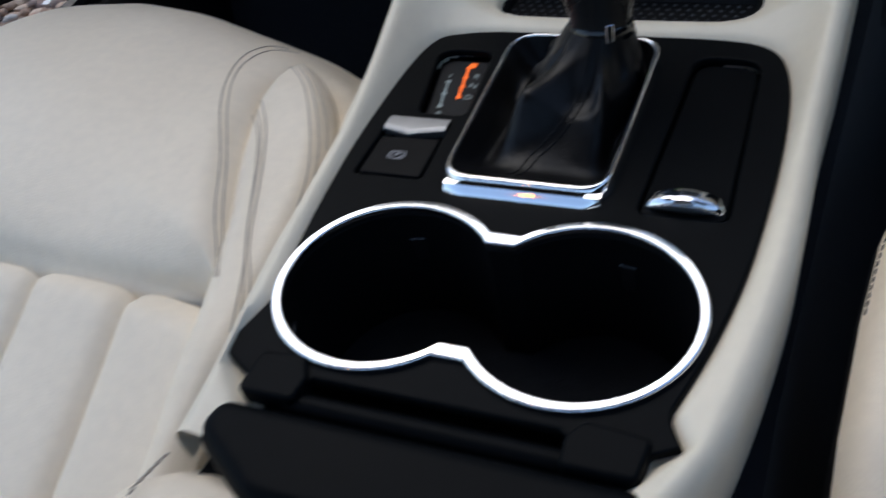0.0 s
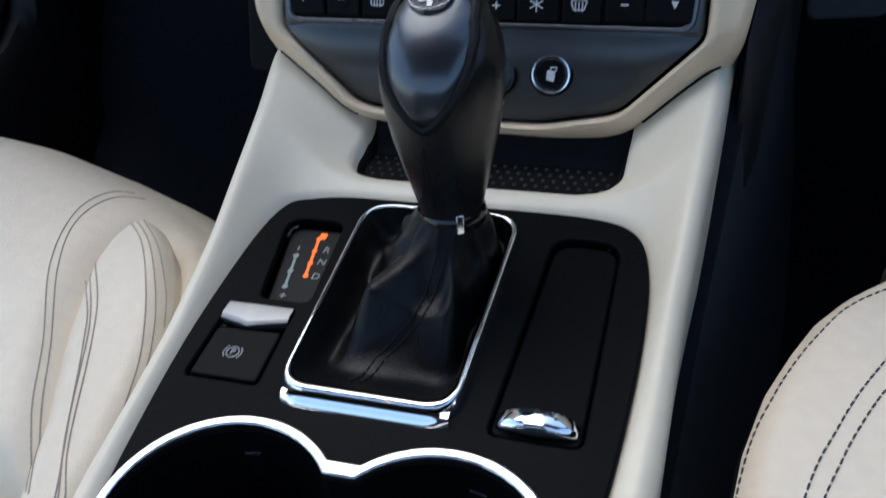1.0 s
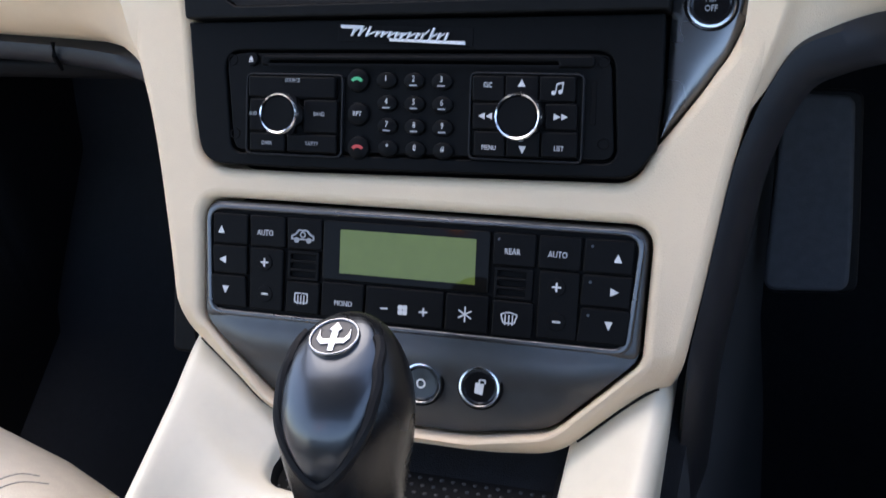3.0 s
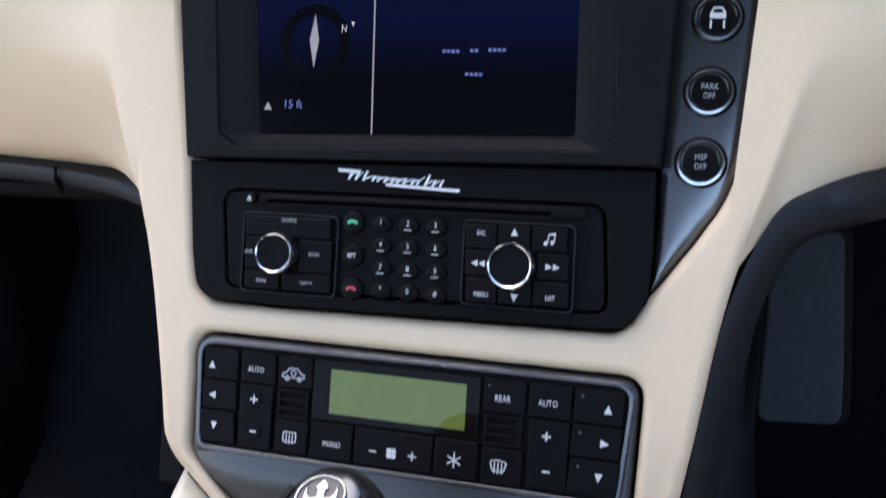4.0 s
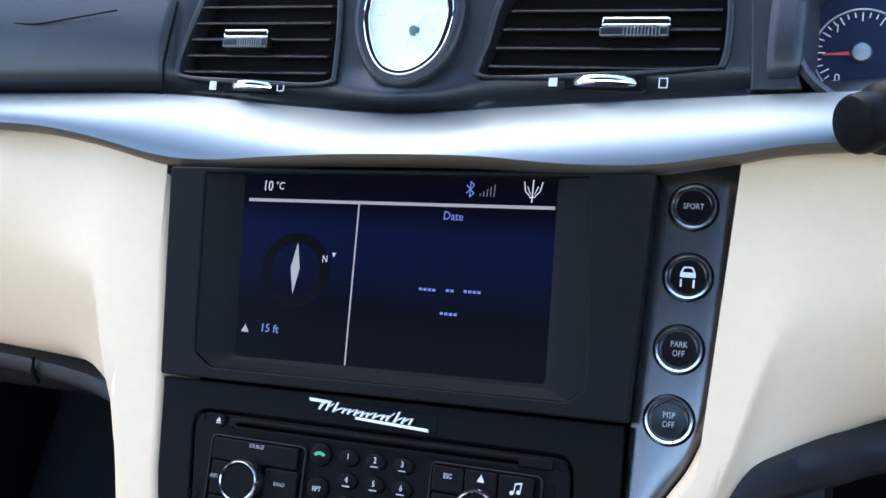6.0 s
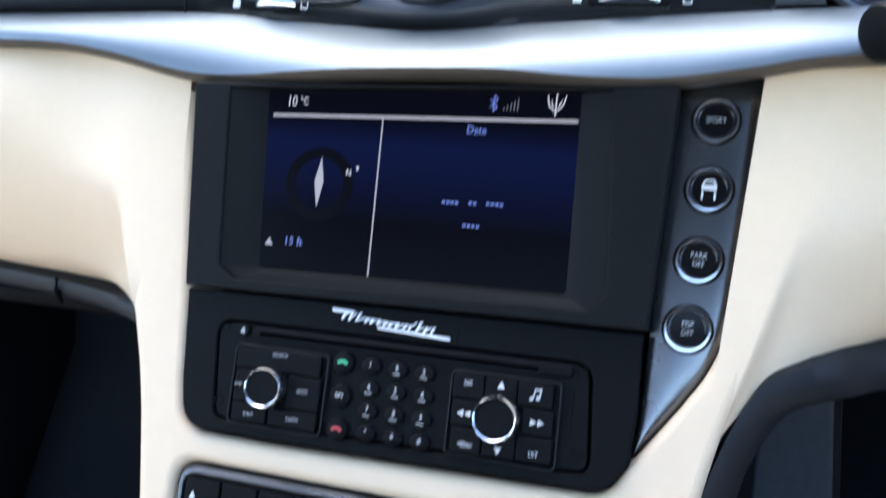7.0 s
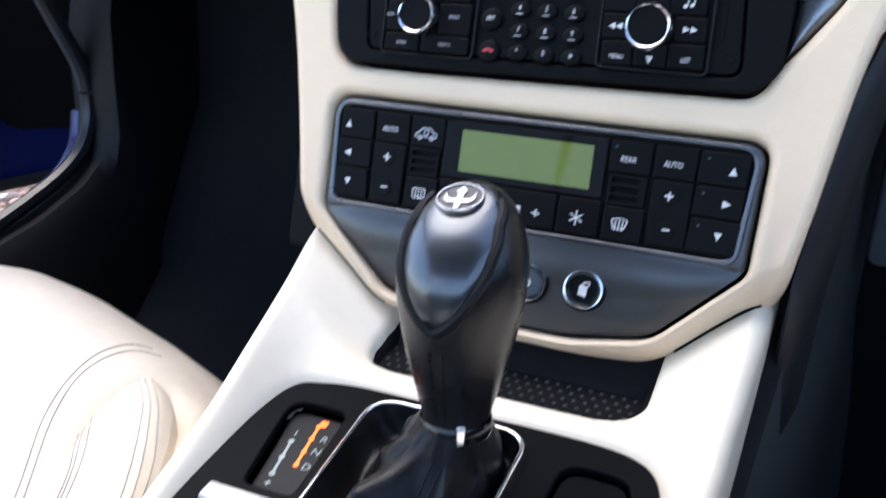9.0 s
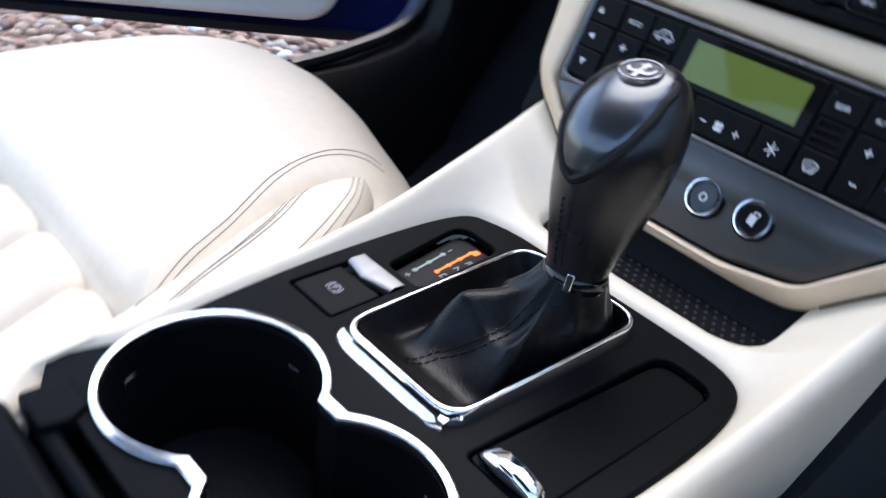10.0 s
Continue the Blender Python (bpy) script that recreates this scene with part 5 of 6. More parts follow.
def strip_plate():
    """A narrow metal plate, crowned across and bent back at its top."""
    edge, rows = curve_table(STRIP_EDGE_X), []
    for y in np.concatenate(([78.2], np.linspace(79.5, 130, 22), np.linspace(136, 228, 15), (231, 231.5, 232), np.linspace(235, 253, 8))):
        x0 = float(np.interp(y, [76, 100, 246], [104.4, 105.2, 107.4]))
        x1 = edge(y)
        bend = 0.3 * max(0.0, y - 233)
        row = []
        for k in np.linspace(0, 1, 17):
            a = 2 * k - 1
            row.append((x0 + (x1 - x0) * k, y, 1.4 - 2.2 * a * a - 0.9 * abs(a) ** 14 - bend - 1.8 * k))
        rows.append([(x0, y, -18)] + row + [(x1, y, -18)])
    return loft(rows)


part("strip_plate", strip_plate(), PLATE, sw, "satin dark metal plate", angle=50)


def words(*lines):
    def make(b, z):
        c = np.mean([tuple(v.co) for v in b.data.vertices], axis=0) / MM
        for i, w in enumerate(lines):
            part("lettering", print_at(w, 2.6, c[0], c[1] + 1.9 * (len(lines) - 1) - 3.8 * i, z + 0.08), GREY_PRINT, b)
    return make


def car_mark(b, z):
    cx, cy = 123.6, 191.8
    icon([[rounded([(cx - 3.2, cy - 0.4, 0.4), (cx + 3.2, cy - 0.4, 0.4), (cx + 3.2, cy + 1.6, 0.6), (cx + 1.8, cy + 4.2, 0.8), (cx - 1.8, cy + 4.2, 0.8), (cx - 3.2, cy + 1.6, 0.6)]), rounded([(cx - 2.3, cy + 1.8, 0.2), (cx + 2.3, cy + 1.8, 0.2), (cx + 1.4, cy + 3.5, 0.3), (cx - 1.4, cy + 3.5, 0.3)])],
          [box_outline(cx - 3.0, cy - 4.6, cx - 2.2, cy - 1.2, 0.2)], [box_outline(cx + 2.2, cy - 4.6, cx + 3.0, cy - 1.2, 0.2)]], z, b, name="car_symbol")


for cx, cy, mk in ((123.6, 222.0, words("SPORT")), (123.6, 191.8, car_mark), (122.4, 161.2, words("PARK", "OFF")), (120.8, 132.0, words("MSP", "OFF"))):
    round_button(sw, "push_button", cx, cy, 10.0, 1.0, mk)

# display unit
disp = thing("display_unit", DISPLAY_AT, "black framed dashboard screen glowing dark blue", "display")
OUT = [(-124.5, 96.5, 1), (-113.8, -3.4, 1.5), (105.2, 0.4, 1.5), (108.2, 104, 1)]
part("frame", slab([rounded(OUT, 4), rounded([(-104.6, 94.6, 1), (-97, 8, 5), (-88, 2.2, 5), (80.4, 6.0, 5), (87, 13, 5), (81, 101, 1)], 5)], -24, 1.0, 1.0, 3), DISPLAY_FRAME, disp, "matt black display frame")


def funnel():
    a = [(-104.4, 94.8), (-97, 9), (-87, 2.4), (80, 6.2), (87, 13), (81, 101)]
    b = [(-86.0, 97), (-78.6, 10.4), (-77.5, 8.9), (67.8, 12.2), (68.8, 13.6), (66, 103)]
    return loft([[(*p, 0.0) for p in a], [(p[0] * 0.3 + q[0] * 0.7, p[1] * 0.3 + q[1] * 0.7, -2.6) for p, q in zip(a, b)], [(*q, -5.2) for q in b]])


part("recess", funnel(), DISPLAY_FRAME, disp, "sloped black recess round the screen", angle=20)
scr = part("screen", slab([[(-87.0, 98), (-79, 8.2), (69.6, 11.6), (66.5, 104)]], -8, -5.0, 0.02), DISPLAY, disp, "dark blue glowing screen")
ZS = -4.98


def show(name, meshes, m=SCREEN_WHITE):
    return part(name, joined(*meshes), m, scr)


def strip2(x0, y0, x1, y1, w):
    return bar(x0, y0, x1, y1, w, ZS, 0.12)


show("rule", [strip2(-82.4, 83.4, 66.2, 87.8, 1.5), strip2(-25.3, 85, -22.8, 10.3, 0.75)], SCREEN_LINE)
show("temperature", [print_at("10", 5.2, -73.2, 90.4, ZS + 0.05, 0.78), print_at("°C", 3.8, -66.8, 90.7, ZS + 0.05, 0.78)])
show("date_heading", [print_at("Date", 4.1, 20.7, 81.4, ZS + 0.05, 0.85)], SCREEN_BLUE)
show("date_dashes", [strip2(x + q, y + 0.02 * x, x + q + 1.5, y + 0.02 * x, 1.2) for x, n_, y in ((8.4, 4, 47.6), (21, 2, 47.7), (29.2, 4, 47.8), (19.4, 4, 37.4)) for q in np.arange(n_) * 2.1], SCREEN_BLUE)
show("altitude", [lettering("15 ft", 4.0, -62.8, 23.0, ZS + 0.05, squeeze=0.95)], SCREEN_BLUE)
show("altitude_symbol", [slab([tri(-75.4, 22.2, 4.2, 3.6)], ZS, ZS + 0.12, 0.02, 1)], SCREEN_LINE)
show("compass_disc", [slab([circle(-53.4, 51.4, 17.6, 48), circle(-53.4, 51.4, 12.5, 40)], ZS, ZS + 0.08, 0.02, 1)], SCREEN_DISC)
show("compass_needle", [slab([[(-53.6, 64.6), (-55.9, 52.5), (-53.2, 40), (-51.2, 52.5)]], ZS + 0.08, ZS + 0.2, 0.02, 1)], SCREEN_LINE)
show("compass_letter", [lettering("N", 3.4, -39.0, 57.6, ZS + 0.1, squeeze=0.8), slab([tri(-34.8, 59.8, 1.8, 2.2, 180)], ZS, ZS + 0.1, 0.02, 1)])
show("signal_bars", [strip2(32.0 + 1.6 * q, 91.2 + 0.05 * q, 32.0 + 1.6 * q, 92.4 + 1.1 * q, 0.5) for q in range(5)], SCREEN_DIM)
show("radio_link_symbol", [strip2(27.2, 90.6, 27.2, 97.8, 0.5), strip2(25.4, 92.2, 29.0, 96.0, 0.5), strip2(29.0, 96.0, 27.2, 97.8, 0.5), strip2(25.4, 96.0, 29.0, 92.4, 0.5), strip2(29.0, 92.4, 27.2, 90.6, 0.5)], SCREEN_BLUE)
show("emblem_mark", [strip2(55.6, 89.6, 55.6, 99.8, 0.6), strip2(52.4, 94.4, 51.6, 98.8, 0.5), strip2(58.8, 94.6, 59.8, 99.0, 0.5), strip2(52.4, 94.4, 54.4, 92.6, 0.5), strip2(58.8, 94.6, 56.8, 92.6, 0.5), strip2(53.2, 96.8, 54.6, 93.4, 0.4), strip2(58.0, 97.0, 56.6, 93.4, 0.4), strip2(54.2, 92.0, 57.0, 92.1, 0.6)])


# ---------- dashboard ----------
def on_stack(u, v, w):
    """World millimetres of a point given on the stack's plane."""
    return (u, 222.4 + v * 0.4321 - w * 0.9018, 472.5 + v * 0.9018 + w * 0.4321)


def ease(t):
    t = min(1.0, max(0.0, t))
    return t * t * (3 - 2 * t)


def dash_lobe(s):
    """The cream leather dashboard panel at one side of the stack, from the trim strip down to its lower edge."""
    far = [*np.arange(0, 52, 2.0), 56, 62, 70, 80, 92, 106, 125, 150, 190, 240, 300, 380, 480, 560]
    rows = []
    for step_out in far:
        # columns run along the crease, 26 mm from the first one
        d = step_out * (0.673 if s < 0 else 0.21) if step_out < 26 else step_out - (8.5 if s < 0 else 20.5)
        if s < 0:
            zt, zb = float(np.interp(d, [0, 60, 560], [687, 697, 714])), float(np.interp(d, [0, 40, 120, 560], [551, 552, 556, 576]))
        else:
            zt, zb = float(np.interp(d, [0, 60, 560], [697, 703, 718])), float(np.interp(d, [0, 5, 10, 17, 28, 45, 75, 120, 560], [547, 551, 558, 566, 572, 574, 574, 573, 572]))
        row = []
        for k in np.linspace(0, 1, 30):
            z = zt + (zb - zt) * k
            v0 = (z - 473.8) / 0.9018
            # past the crease the panel steps back behind the stack, more so towards the bottom
            crease = float(np.interp(v0, [60, 84, 96, 115, 130, 147, 170, 240], [131, 138, 142, 148, 153, 160, 166, 160]) if s < 0 else np.interp(v0, [70, 89, 98, 120, 139, 153, 175, 240], [134, 137, 139, 146, 151, 154.5, 160, 155]))
            first = 136.5 - 15.5 * k if s < 0 else 142 - 10.5 * k
            u = s * (first + (crease - first) * step_out / 26 if step_out < 26 else crease + step_out - 26)
            e = step_out - 26
            step = (26 if s < 0 else 9) * ease((k - 0.38) / 0.5)
            w = 3.06 - 3.5 * ease((k - 0.78) / 0.2) * max(0.0, 1 - d / 16)
            if s < 0:
                w -= 10 * ease((k - 0.72) / 0.28) * max(0.0, 1 - d / 45)
            if e > 0:
                w -= step * (1 - math.exp(-((e / 4.0) ** 1.6))) + max(0.0, 14 + 56 * k**1.3 - step) * ease(e / 85) - 27 * math.sin(math.pi * k**0.72) ** 0.9 * ease((e - 12) / 90)
            w -= 8 * max(0, (k - 0.86) / 0.14) ** 2 * ease((d - 20) / 60)
            v = (z - 472.5 - 0.4321 * w) / 0.9018
            row.append((u, 222.4 + v * 0.4321 - w * 0.9018, z))
        e = row[-1]
        row += [(e[0], e[1] + 4, e[2] - 1.5), (e[0], e[1] + 30, e[2])]
        rows.append(row)
    return loft(rows)


dash = thing("dashboard", None, "cream and black leather dashboard with silver trim strip", "dashboard")
part("knee_panel", dash_lobe(-1), CREAM, dash, "cream leather lower dashboard", angle=70)
part("knee_panel", dash_lobe(1), CREAM, dash, "cream leather lower dashboard", angle=70)


def strip_rows():
    up = [(-660, 704), (-400, 708), (-250, 711), (-147, 713), (-78, 709), (-17, 706.5), (38, 711), (114, 716.5), (178, 720.5), (300, 726), (660, 726)]
    lo = [(-660, 694), (-400, 696), (-242, 697.5), (-188, 693.5), (-137, 684), (-104, 682.8), (-72, 685.5), (-27, 688.5), (28, 690), (67, 688.3), (104, 689.3), (139, 695.2), (178, 701.5), (300, 706), (660, 708)]
    rows = []
    for x in np.linspace(-660, 660, 133):
        u, l_ = np.interp(x, *zip(*spline(up, n=8))), np.interp(x, *zip(*spline(lo, n=8)))
        mid = math.exp(-(x / 190) ** 2)
        y0, y1 = 338 + 6 * (1 - mid), 303 + 22 * (1 - mid)
        l_ += 3.6 * mid
        row = []
        for k in np.linspace(0, 1, 12):
            row.append((x, y0 + (y1 - y0) * k - 6 * math.sin(math.pi * min(1, k * 0.95)) ** 0.9, u + (l_ - u) * k))
        rows.append(row)
    return rows


SR = strip_rows()
part("trim_strip", loft(SR), STRIP, dash, "satin silver trim strip", angle=70)
# underside of the strip; its brown is a reflection put into the colour
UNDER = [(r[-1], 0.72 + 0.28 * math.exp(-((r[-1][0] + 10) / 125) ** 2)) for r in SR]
part("strip_underside", loft([[(x, y, z), (x, y + 0.3, z - 1.6 * k), (x, y + 2, z - 4.4 * k), (x, y + 5, z - 6.8 * k), (x, y + 10, z - 7.8 * k), (x, y + 34, z - 7.6 * k)] for (x, y, z), k in UNDER]), STRIP_EDGE, dash, "lower edge of the trim strip, cream reflection painted in as brown", angle=70)


VL = spline([(-60.5, 8.8), (-100, 9.6), (-136, 11), (-142.4, 15), (-138.5, 32), (-133, 48), (-127, 64), (-100, 69), (-64, 69), (-57.4, 60), (-55, 18)], closed=True, n=5)
VR = spline([(26.5, 13.4), (80, 16), (122, 18.8), (129.8, 22.4), (130.6, 48), (127, 66), (90, 69), (52, 68), (38, 62), (29, 48), (24.6, 28), (21.8, 19)], closed=True, n=5)


def upper():
    """The upper dashboard, sunk behind the two vents."""
    rows, back = [], VENTS_AT.inverted()
    base_x, base_z = [r[0][0] for r in SR], [r[0][2] for r in SR]
    for x in np.concatenate((np.linspace(-660, -160, 28), np.arange(-157, 186, 2.5), np.linspace(190, 660, 20))):
        base = float(np.interp(x, base_x, base_z))
        dp = 70 * min(1.0, max(0.0, (x - 160) / 14)) ** 2
        front = 338 + 6 * (1 - math.exp(-((x / 190) ** 2)))
        row = [(x, front + 1, base - 3), (x, front + 4, base - 1.0), (x, front + 10, base + 0.4)]
        for z in np.linspace(max(base + 2, 712), 772, 30):
            y = 342 + 0.364 * (z - 712) - (6 * math.sin((z - 712) / 55 * math.pi) if abs(x) > 150 and z < 767 else 0) + (1.0 if abs(x) < 142 else 0) + dp
            # ridge that runs down from the clock
            y -= 9 * max(0.0, 1 - abs(x + 20) / 40) * min(1.0, max(0.0, (728 - z) / 12))
            # the lower edge turns in under itself above the trim strip
            y += 9 * max(0.0, 1 - (z - base) / 13) ** 2
            q = back @ Vector((x * MM, y * MM, z * MM)) / MM
            if -150 < x < 138 and min(inside_distance(q.x, q.y, VL_POLY), inside_distance(q.x, q.y, VR_POLY)) < 0.8:
                y, z = y + 16 * 0.94, z - 16 * 0.34
            row.append((x, y, z))
        rows.append(row + [(x, 385 + dp * 0.6, 786), (x, 430 + dp * 0.2, 798), (x, 620, 800), (x, 900, 760)])
    return loft(rows)


VL_POLY, VR_POLY = np.array(VL, float), np.array(VR, float)
part("dash_top", upper(), DASH, dash, "black grained leather upper dashboard", angle=70)
# split lines of the airbag and glovebox
part("panel_gap", tube([(-152, 341, 711), (-150.5, 344, 730), (-148, 357, 760)], 0.7, 6), WELL, dash)
part("dash_crease", tube(spline([(-262, 352, 750), (-236, 350, 749), (-210, 350, 752), (-182, 351, 756)]), 0.5, 6), WELL, dash)

# centre air vents and clock
def vent(name, outline, slats, tab, wheel, marks, label):
    v = thing(name, VENTS_AT, label, "air vent", "centre air vents")
    c = np.mean(outline, axis=0)
    grown = [p + (p - c) / np.linalg.norm(p - c) * 3.2 for p in outline]
    part("surround", slab([grown, outline], -16, 2.2, 1.2, 3), DASH, v, "black vent frame")
    part("duct", slab([outline], -16, -11, 0.3), WELL, v)
    for y, a, b in slats:
        part("slat", moved(slab([box_outline(a, -2.9, b, 2.9, 0.8)], -0.5, 0.5, 0.35), Matrix.Translation((0, y * MM, -0.0012)) @ Matrix.Rotation(radians(-64), 4, "X")), SLAT, v)
    tx, ty, tw, th = tab
    tab_ = part("tab", slab([box_outline(tx - tw * 0.47, ty - 0.2, tx + tw / 2, ty + th / 2, 1.4)], 2.0, 8.0, 1.3, 4), CHROME, v, "polished chrome direction tab")
    part("tab_grip", slab([box_outline(tx - tw / 2, ty - th / 2, tx + tw * 0.48, ty + 0.4, 1.2)], 1.0, 6.8, 1.0, 3), BEZEL, tab_, "dark ridged lower half of the tab")
    for q in np.arange(-3, 8):
        part("ridge", slab([box_outline(tx + q * tw * 0.05 - 0.25, ty - th * 0.42, tx + q * tw * 0.05 + 0.25, ty - 0.3, 0.1)], 6.6, 7.2, 0.1, 1), SATIN_CHROME, tab_)
    wx, wy, ww = wheel
    part("wheel_slot", slab([box_outline(wx - ww / 2 - 4, wy - 3.4, wx + ww / 2 + 4, wy + 3.4, 2)], 0, 1.4, 0.4), WELL, v)
    part("thumb_wheel", moved(lathe([(ww * 0.6, -2.6), (ww * 0.645, -1.9), (ww * 0.665, -0.7), (ww * 0.665, 0.7), (ww * 0.645, 1.9), (ww * 0.6, 2.6), (0, 2.6)], 40), Matrix.Translation((wx * MM, wy * MM, (-ww * 0.40) * MM)) @ Matrix.Rotation(radians(90), 4, "X")), CHROME, v, "chrome thumb wheel")
    part("open_mark", slab([box_outline(marks[0] - 2, wy - 2.4, marks[0] + 2, wy + 2.4, 0.2)], 1.4, 2.0, 0.1), WHITE, v)
    part("shut_mark", slab([box_outline(marks[1] - 2, wy - 2.4, marks[1] + 2, wy + 2.4, 0.2), box_outline(marks[1] - 1.5, wy - 1.9, marks[1] + 1.5, wy + 1.9, 0.2)], 1.4, 2.0, 0.05), WHITE, v)
    return v


vent("centre_vent", VL, [(14 + 8.6 * k, -140 + 1.2 * k + max(0, k - 4) * 2, -58.5) for k in range(7)], (-102.6, 29, 26, 9.4), (-99, 5.8, 24), (-121, -82.2), "black slatted air vent with chrome tab beside the clock")
vent("centre_vent", VR, [(18.6 + 8.9 * k, 24.5 + 3.0 * k, 129) for k in range(6)], (92, 34.8, 31.4, 9.0), (80, 10.9, 29), (56.5, 106), "wide black slatted air vent with chrome tab and thumb wheel")

clock = thing("dashboard_clock", VENTS_AT, "oval dashboard clock with white face in black housing", "clock")
CK = spline([(-18, 11.8), (-27, 14.8), (-33.4, 23), (-37.3, 35), (-37.8, 47), (-33, 62), (-16, 72), (0, 62), (5.6, 47), (4.9, 34), (0.4, 22), (-8, 14.4)], closed=True, n=5)
cc = np.mean(CK, axis=0)
part("housing", slab([[p + (p - cc) / np.linalg.norm(p - cc) * 6.5 for p in CK], CK], -4, 7, 3.0, 5), DASH, clock, "black oval clock housing")
part("rim", slab([[p + (p - cc) / np.linalg.norm(p - cc) * 1.2 for p in CK], [p - (p - cc) / np.linalg.norm(p - cc) * 2.6 for p in CK]], 3, 7.4, 1.2, 3), CHROME, clock, "chrome clock rim")
face = part("face", slab([CK], 2, 4, 0.2), CLOCK_FACE, clock, "white clock face")
part("hub", lathe([(0, 5.6), (2.2, 5.3), (2.6, 4)], 20, -13, 34), STRIP, clock)
for a in range(12):
    q = radians(30 * a)
    part("hour_mark", moved(slab([box_outline(-0.5, 12, 0.5, 17, 0.2)], 3.9, 4.2, 0.05, 1), Matrix.Translation((-0.016, 0.042, 0)) @ Matrix.Rotation(-q, 4, "Z")), PALE_PRINT, clock)
for q, ln in ((0.6, 10), (2.4, 15)):
    part("clock_hand", moved(slab([[(-0.7, 0), (0.7, 0), (0.2, ln), (-0.2, ln)]], 4.4, 4.8, 0.1, 1), Matrix.Translation((-0.013, 0.034, 0)) @ Matrix.Rotation(-q, 4, "Z")), PALE_PRINT, clock)
# instrument binnacle, one dial in view
bin_ = thing("instrument_cluster", VENTS_AT, "instrument dial with red needle in black hooded binnacle", "instrument cluster")
part("side_fin", slab([rounded([(143, 8.4, 1), (164.5, 9, 1.5), (161, 17.5, 6), (154.8, 31.5, 10), (151.7, 44, 10), (148, 70, 3), (139, 70, 3), (141, 40, 3)], 5)], -8, 1.4, 1.2, 3), DASH, bin_, "black side fin")
part("hood", loft([[(193 + r * math.cos(a), 37 + r * math.sin(a), z) for a in np.linspace(0.6 * math.pi, 1.65 * math.pi, 26)] for r, z in ((40, -44), (31, -40), (30.5, -30), (32.5, 1), (35, 3), (37, 1))]), DASH, bin_, "black dial hood", angle=60)
dial = part("dial", moved(slab([circle(0, 0, 31, 48)], -2, 0, 0.3), Matrix.Translation((0.190, 0.0385, -0.041))), DIAL, bin_, "dark blue speedometer dial")
part("dial_ring", moved(slab([circle(0, 0, 21.2, 48), circle(0, 0, 20.2, 48)], 0, 0.8, 0.3), Matrix.Translation((0.190, 0.0385, -0.041))), SATIN_CHROME, dial)
for k in range(25):
    a = radians(60 + 10 * k)
    ln = 4.2 if k % 3 == 0 else 2.4
    part("tick", moved(slab([box_outline(19.4 - ln, -0.3, 19.4, 0.3, 0.1)], 0, 0.3, 0.05, 1), Matrix.Translation((0.190, 0.0385, -0.041)) @ Matrix.Rotation(a, 4, "Z")), WHITE, dial)
for x, y, ch in ((-10.5, 11.5, "1"), (-9.5, -12, "0")):
    part("numeral", moved(lettering(ch, 4.0, x, y, 0.2), Matrix.Translation((0.190, 0.0385, -0.041))), WHITE, dial)
part("needle", moved(slab([[(-16.5, -0.4), (0, -1.2), (0, 1.2), (-16.5, 0.4)]], 1.0, 2.0, 0.2), Matrix.Translation((0.190, 0.038, -0.041)) @ Matrix.Rotation(radians(3), 4, "Z")), RED_PRINT, dial, "red needle")
part("needle_hub", moved(lathe([(0, 4), (4, 3.6), (5, 2), (5, 0)], 28), Matrix.Translation((0.190, 0.038, -0.041))), SATIN_CHROME, dial)

stalk = thing("column_stalk", None, "black steering column stalk with ridged end", "stalk")
STALK_WAY = Vector((0.80, 0.58, 0.12)).normalized()
part("knob", moved(lathe([(0, 0.4), (9.4, 0.3), (10.8, 1.0), (11.6, 2.6), (11.8, 8), (11.2, 9.6), (11.4, 11), (13.6, 13), (14.4, 16), (14.4, 26), (12.5, 34), (9, 38)], 40), Matrix.Translation((0.1795, 0.2975, 0.7118)) @ Vector((0, 0, 1)).rotation_difference(STALK_WAY).to_matrix().to_4x4()), BLACK, stalk, "round black stalk end")
part("arm", tube(spline([(205, 316, 715.5), (245, 345, 721), (320, 399, 732)]), [7.5] * 21), RUBBER, stalk)

# ---------- under the dash ----------
def under(s):
    if s < 0:
        edge = [(-132, 288, 543), (-160, 308, 545.5), (-200, 331, 546), (-250, 337, 550), (-330, 339, 554), (-450, 343, 560), (-660, 350, 568)]
    else:
        edge = [(118, 228, 380), on_stack(121, -25, -14), on_stack(125, 5, -13), on_stack(133, 58, -12), on_stack(139, 80, -10), on_stack(145.5, 96, -10), (154, 279, 567), (166, 286, 571), (181, 298, 571.5), (207, 325, 568), (260, 340, 566), (400, 343, 567), (660, 350, 562)]
    rows = []
    for x, y, z in spline(edge, n=6):
        o = 1 if s > 0 else 0.75
        rows.append([(x + 2 * s, y + 14, z + 10 * o), (x, y - 2, z + 7 * o), (x + 1 * s, y - 4, z), (x + 4 * s, y - 2, z - 6 * o), (x + 9 * s, y + 6, z - 11 * o), (x + 14 * s, y + 40, z - 15), (x + 16 * s, y + 130, z - 20), (x + 20 * s, y + 330, z - 40)])
    return loft(rows)


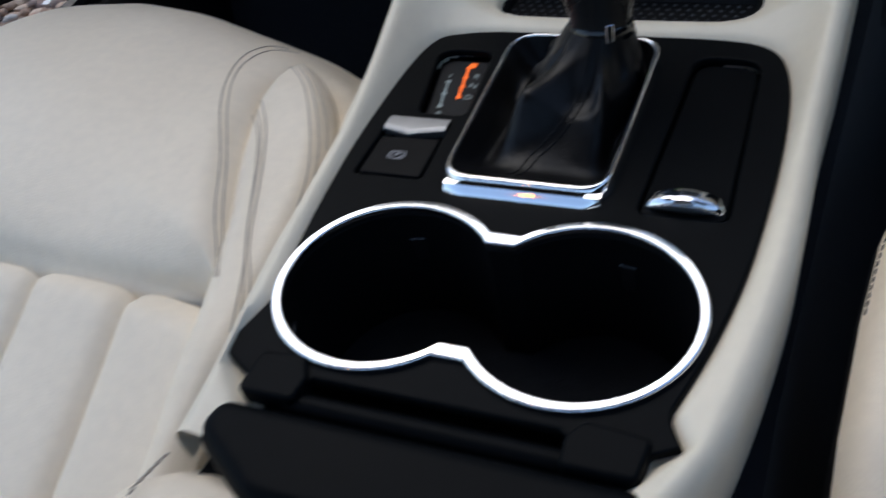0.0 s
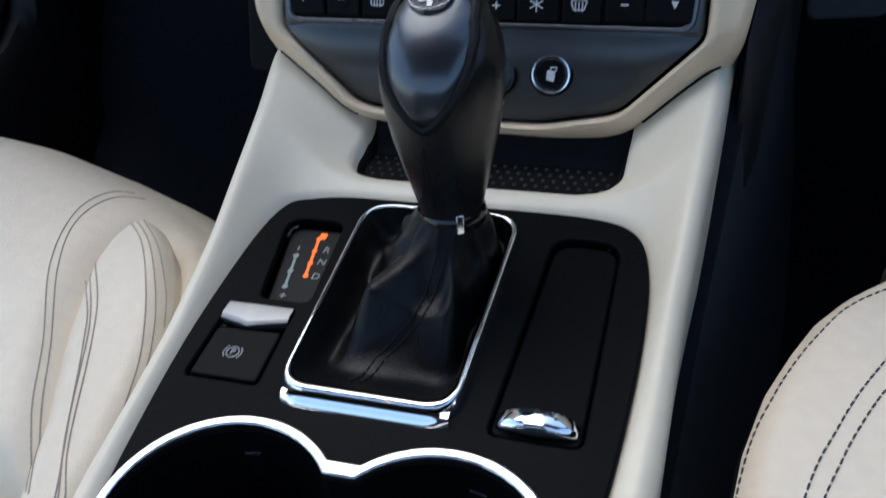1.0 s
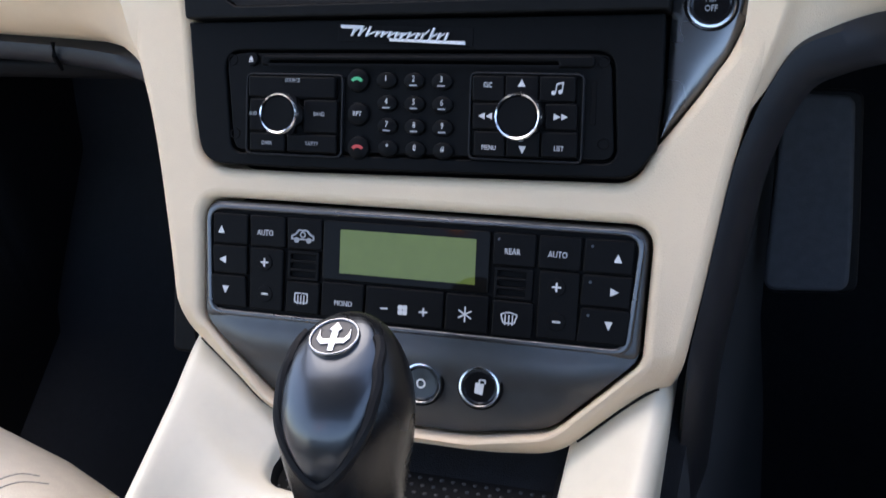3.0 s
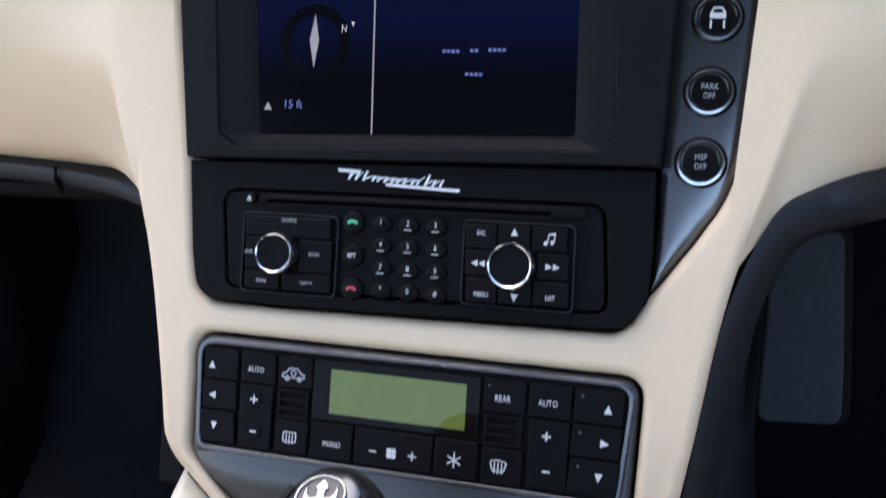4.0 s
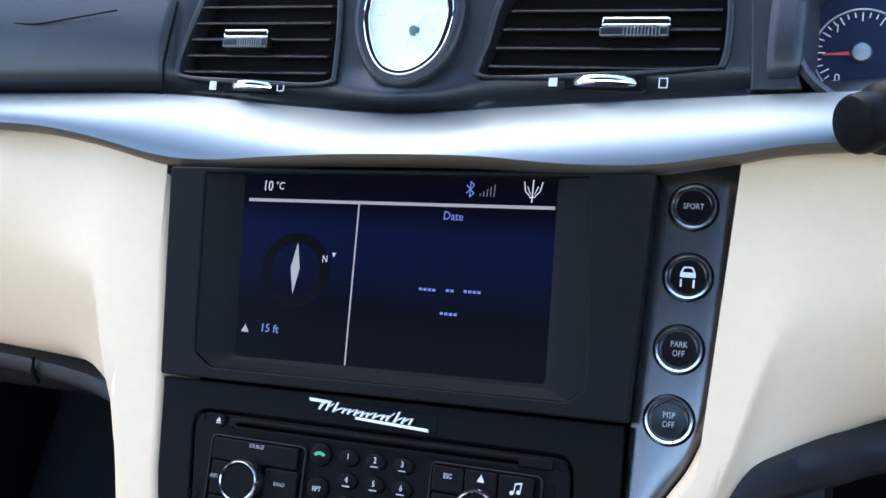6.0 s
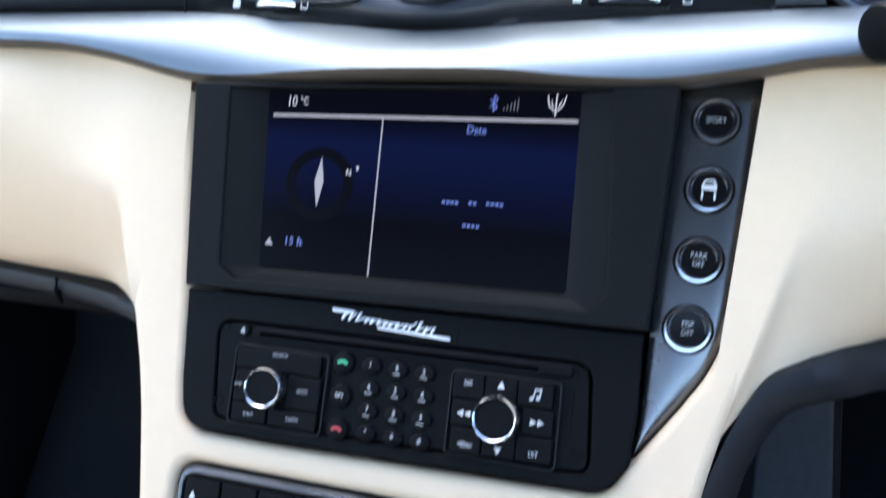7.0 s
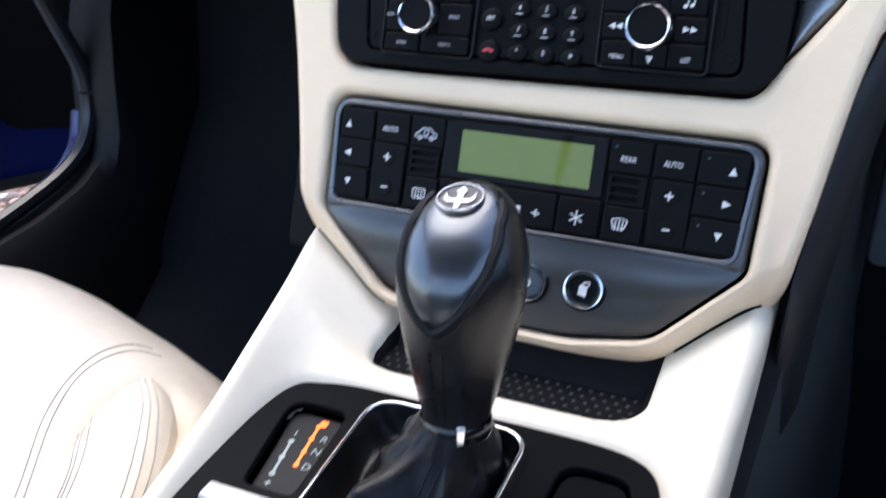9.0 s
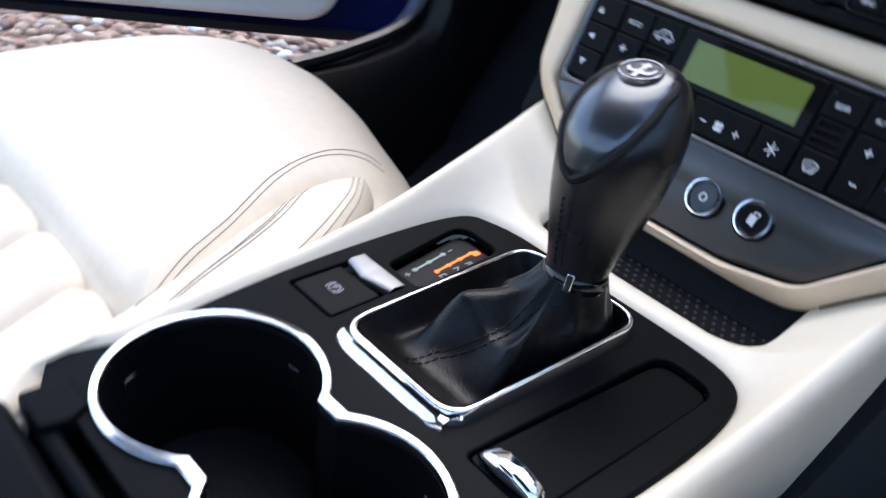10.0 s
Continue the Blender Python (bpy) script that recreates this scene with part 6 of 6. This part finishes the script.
part("lower_edge", under(-1), EDGE_TRIM, dash, "black lower edge above the passenger footwell", angle=60)
part("lower_edge", under(1), EDGE_TRIM, dash, "thick black curved edge round the driver footwell", angle=60)
part("glovebox_split", tube([(-249, 333, 558), (-249, 331, 550), (-249, 334, 541)], 1.6, 6), WELL, dash)
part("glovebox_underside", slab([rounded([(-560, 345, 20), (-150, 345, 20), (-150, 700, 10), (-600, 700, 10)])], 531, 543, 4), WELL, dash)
part("stack_side", loft([[(-116, 222, 440), (-110, 330, 430), (-108, 600, 400)], [(-121, 232, 480), (-114, 330, 480), (-112, 600, 480)], [(-136, 262, 545), (-120, 340, 545), (-118, 600, 545)]]), RUBBER, dash)
part("stack_side", loft([[(116, 215, 330), (120, 330, 330), (124, 600, 330)], [(120, 226, 440), (124, 330, 440), (128, 600, 440)], [(128, 255, 500), (132, 330, 510), (136, 600, 520)]]), RUBBER, dash)

# amber courtesy lamp at the back of the roof, seen only as a reflection
lamp = thing("courtesy_lamp", pose(-0.257, -0.640, 0.890), "small amber courtesy lamp hanging under the roof", "lamp")
part("bezel", moved(lathe([(16, 0), (18, -2), (18, -8), (14, -10)], 24), Matrix.Rotation(radians(65), 4, "X")), BLACK, lamp)
part("bulb", moved(lathe([(0, -12.5), (4, -12), (6.4, -10), (7, -7), (7, -2)], 24), Matrix.Rotation(radians(65), 4, "X")), AMBER, lamp)
part("stem", tube([(0, 0, 0), (0, 10, 60), (0, 20, 240)], 7), BLACK, lamp)

# ---------- gravel outside the open door ----------
def gravel():
    """Loose stones, every one uneven, lying over one another."""
    rng = np.random.default_rng(4)
    shape = bmesh.new()
    bmesh.ops.create_icosphere(shape, subdivisions=1, radius=1.0)
    ball = np.array([v.co[:] for v in shape.verts])
    tris = np.array([[v.index for v in f.verts] for f in shape.faces])
    shape.free()
    verts, faces = [], []
    for x in np.arange(-2.9, -0.74, 0.03):
        for y in np.arange(-0.1, 1.75, 0.03):
            a, b = rng.uniform(0, 2 * math.pi), rng.uniform(0.6, 1.0)
            p = ball * rng.uniform(0.82, 1.15, (12, 1)) * np.array((1.0, b, 0.62)) * rng.uniform(0.013, 0.024)
            c, d = math.cos(a), math.sin(a)
            p = p @ np.array(((c, d, 0), (-d, c, 0), (0, 0, 1))) + np.array((x, y, 0.0)) + rng.uniform((-0.012, -0.012, -0.002), (0.012, 0.012, 0.012))
            faces.append(tris + 12 * len(verts))
            verts.append(p)
    me = bpy.data.meshes.new("gravel")
    me.from_pydata(np.concatenate(verts).tolist(), [], np.concatenate(faces).tolist())
    return me


alone("gravel", gravel(), STONES, pose(0, 0, -0.15), "reddish and tan gravel with a few white stones", "gravel", kind="stuff", angle=60)
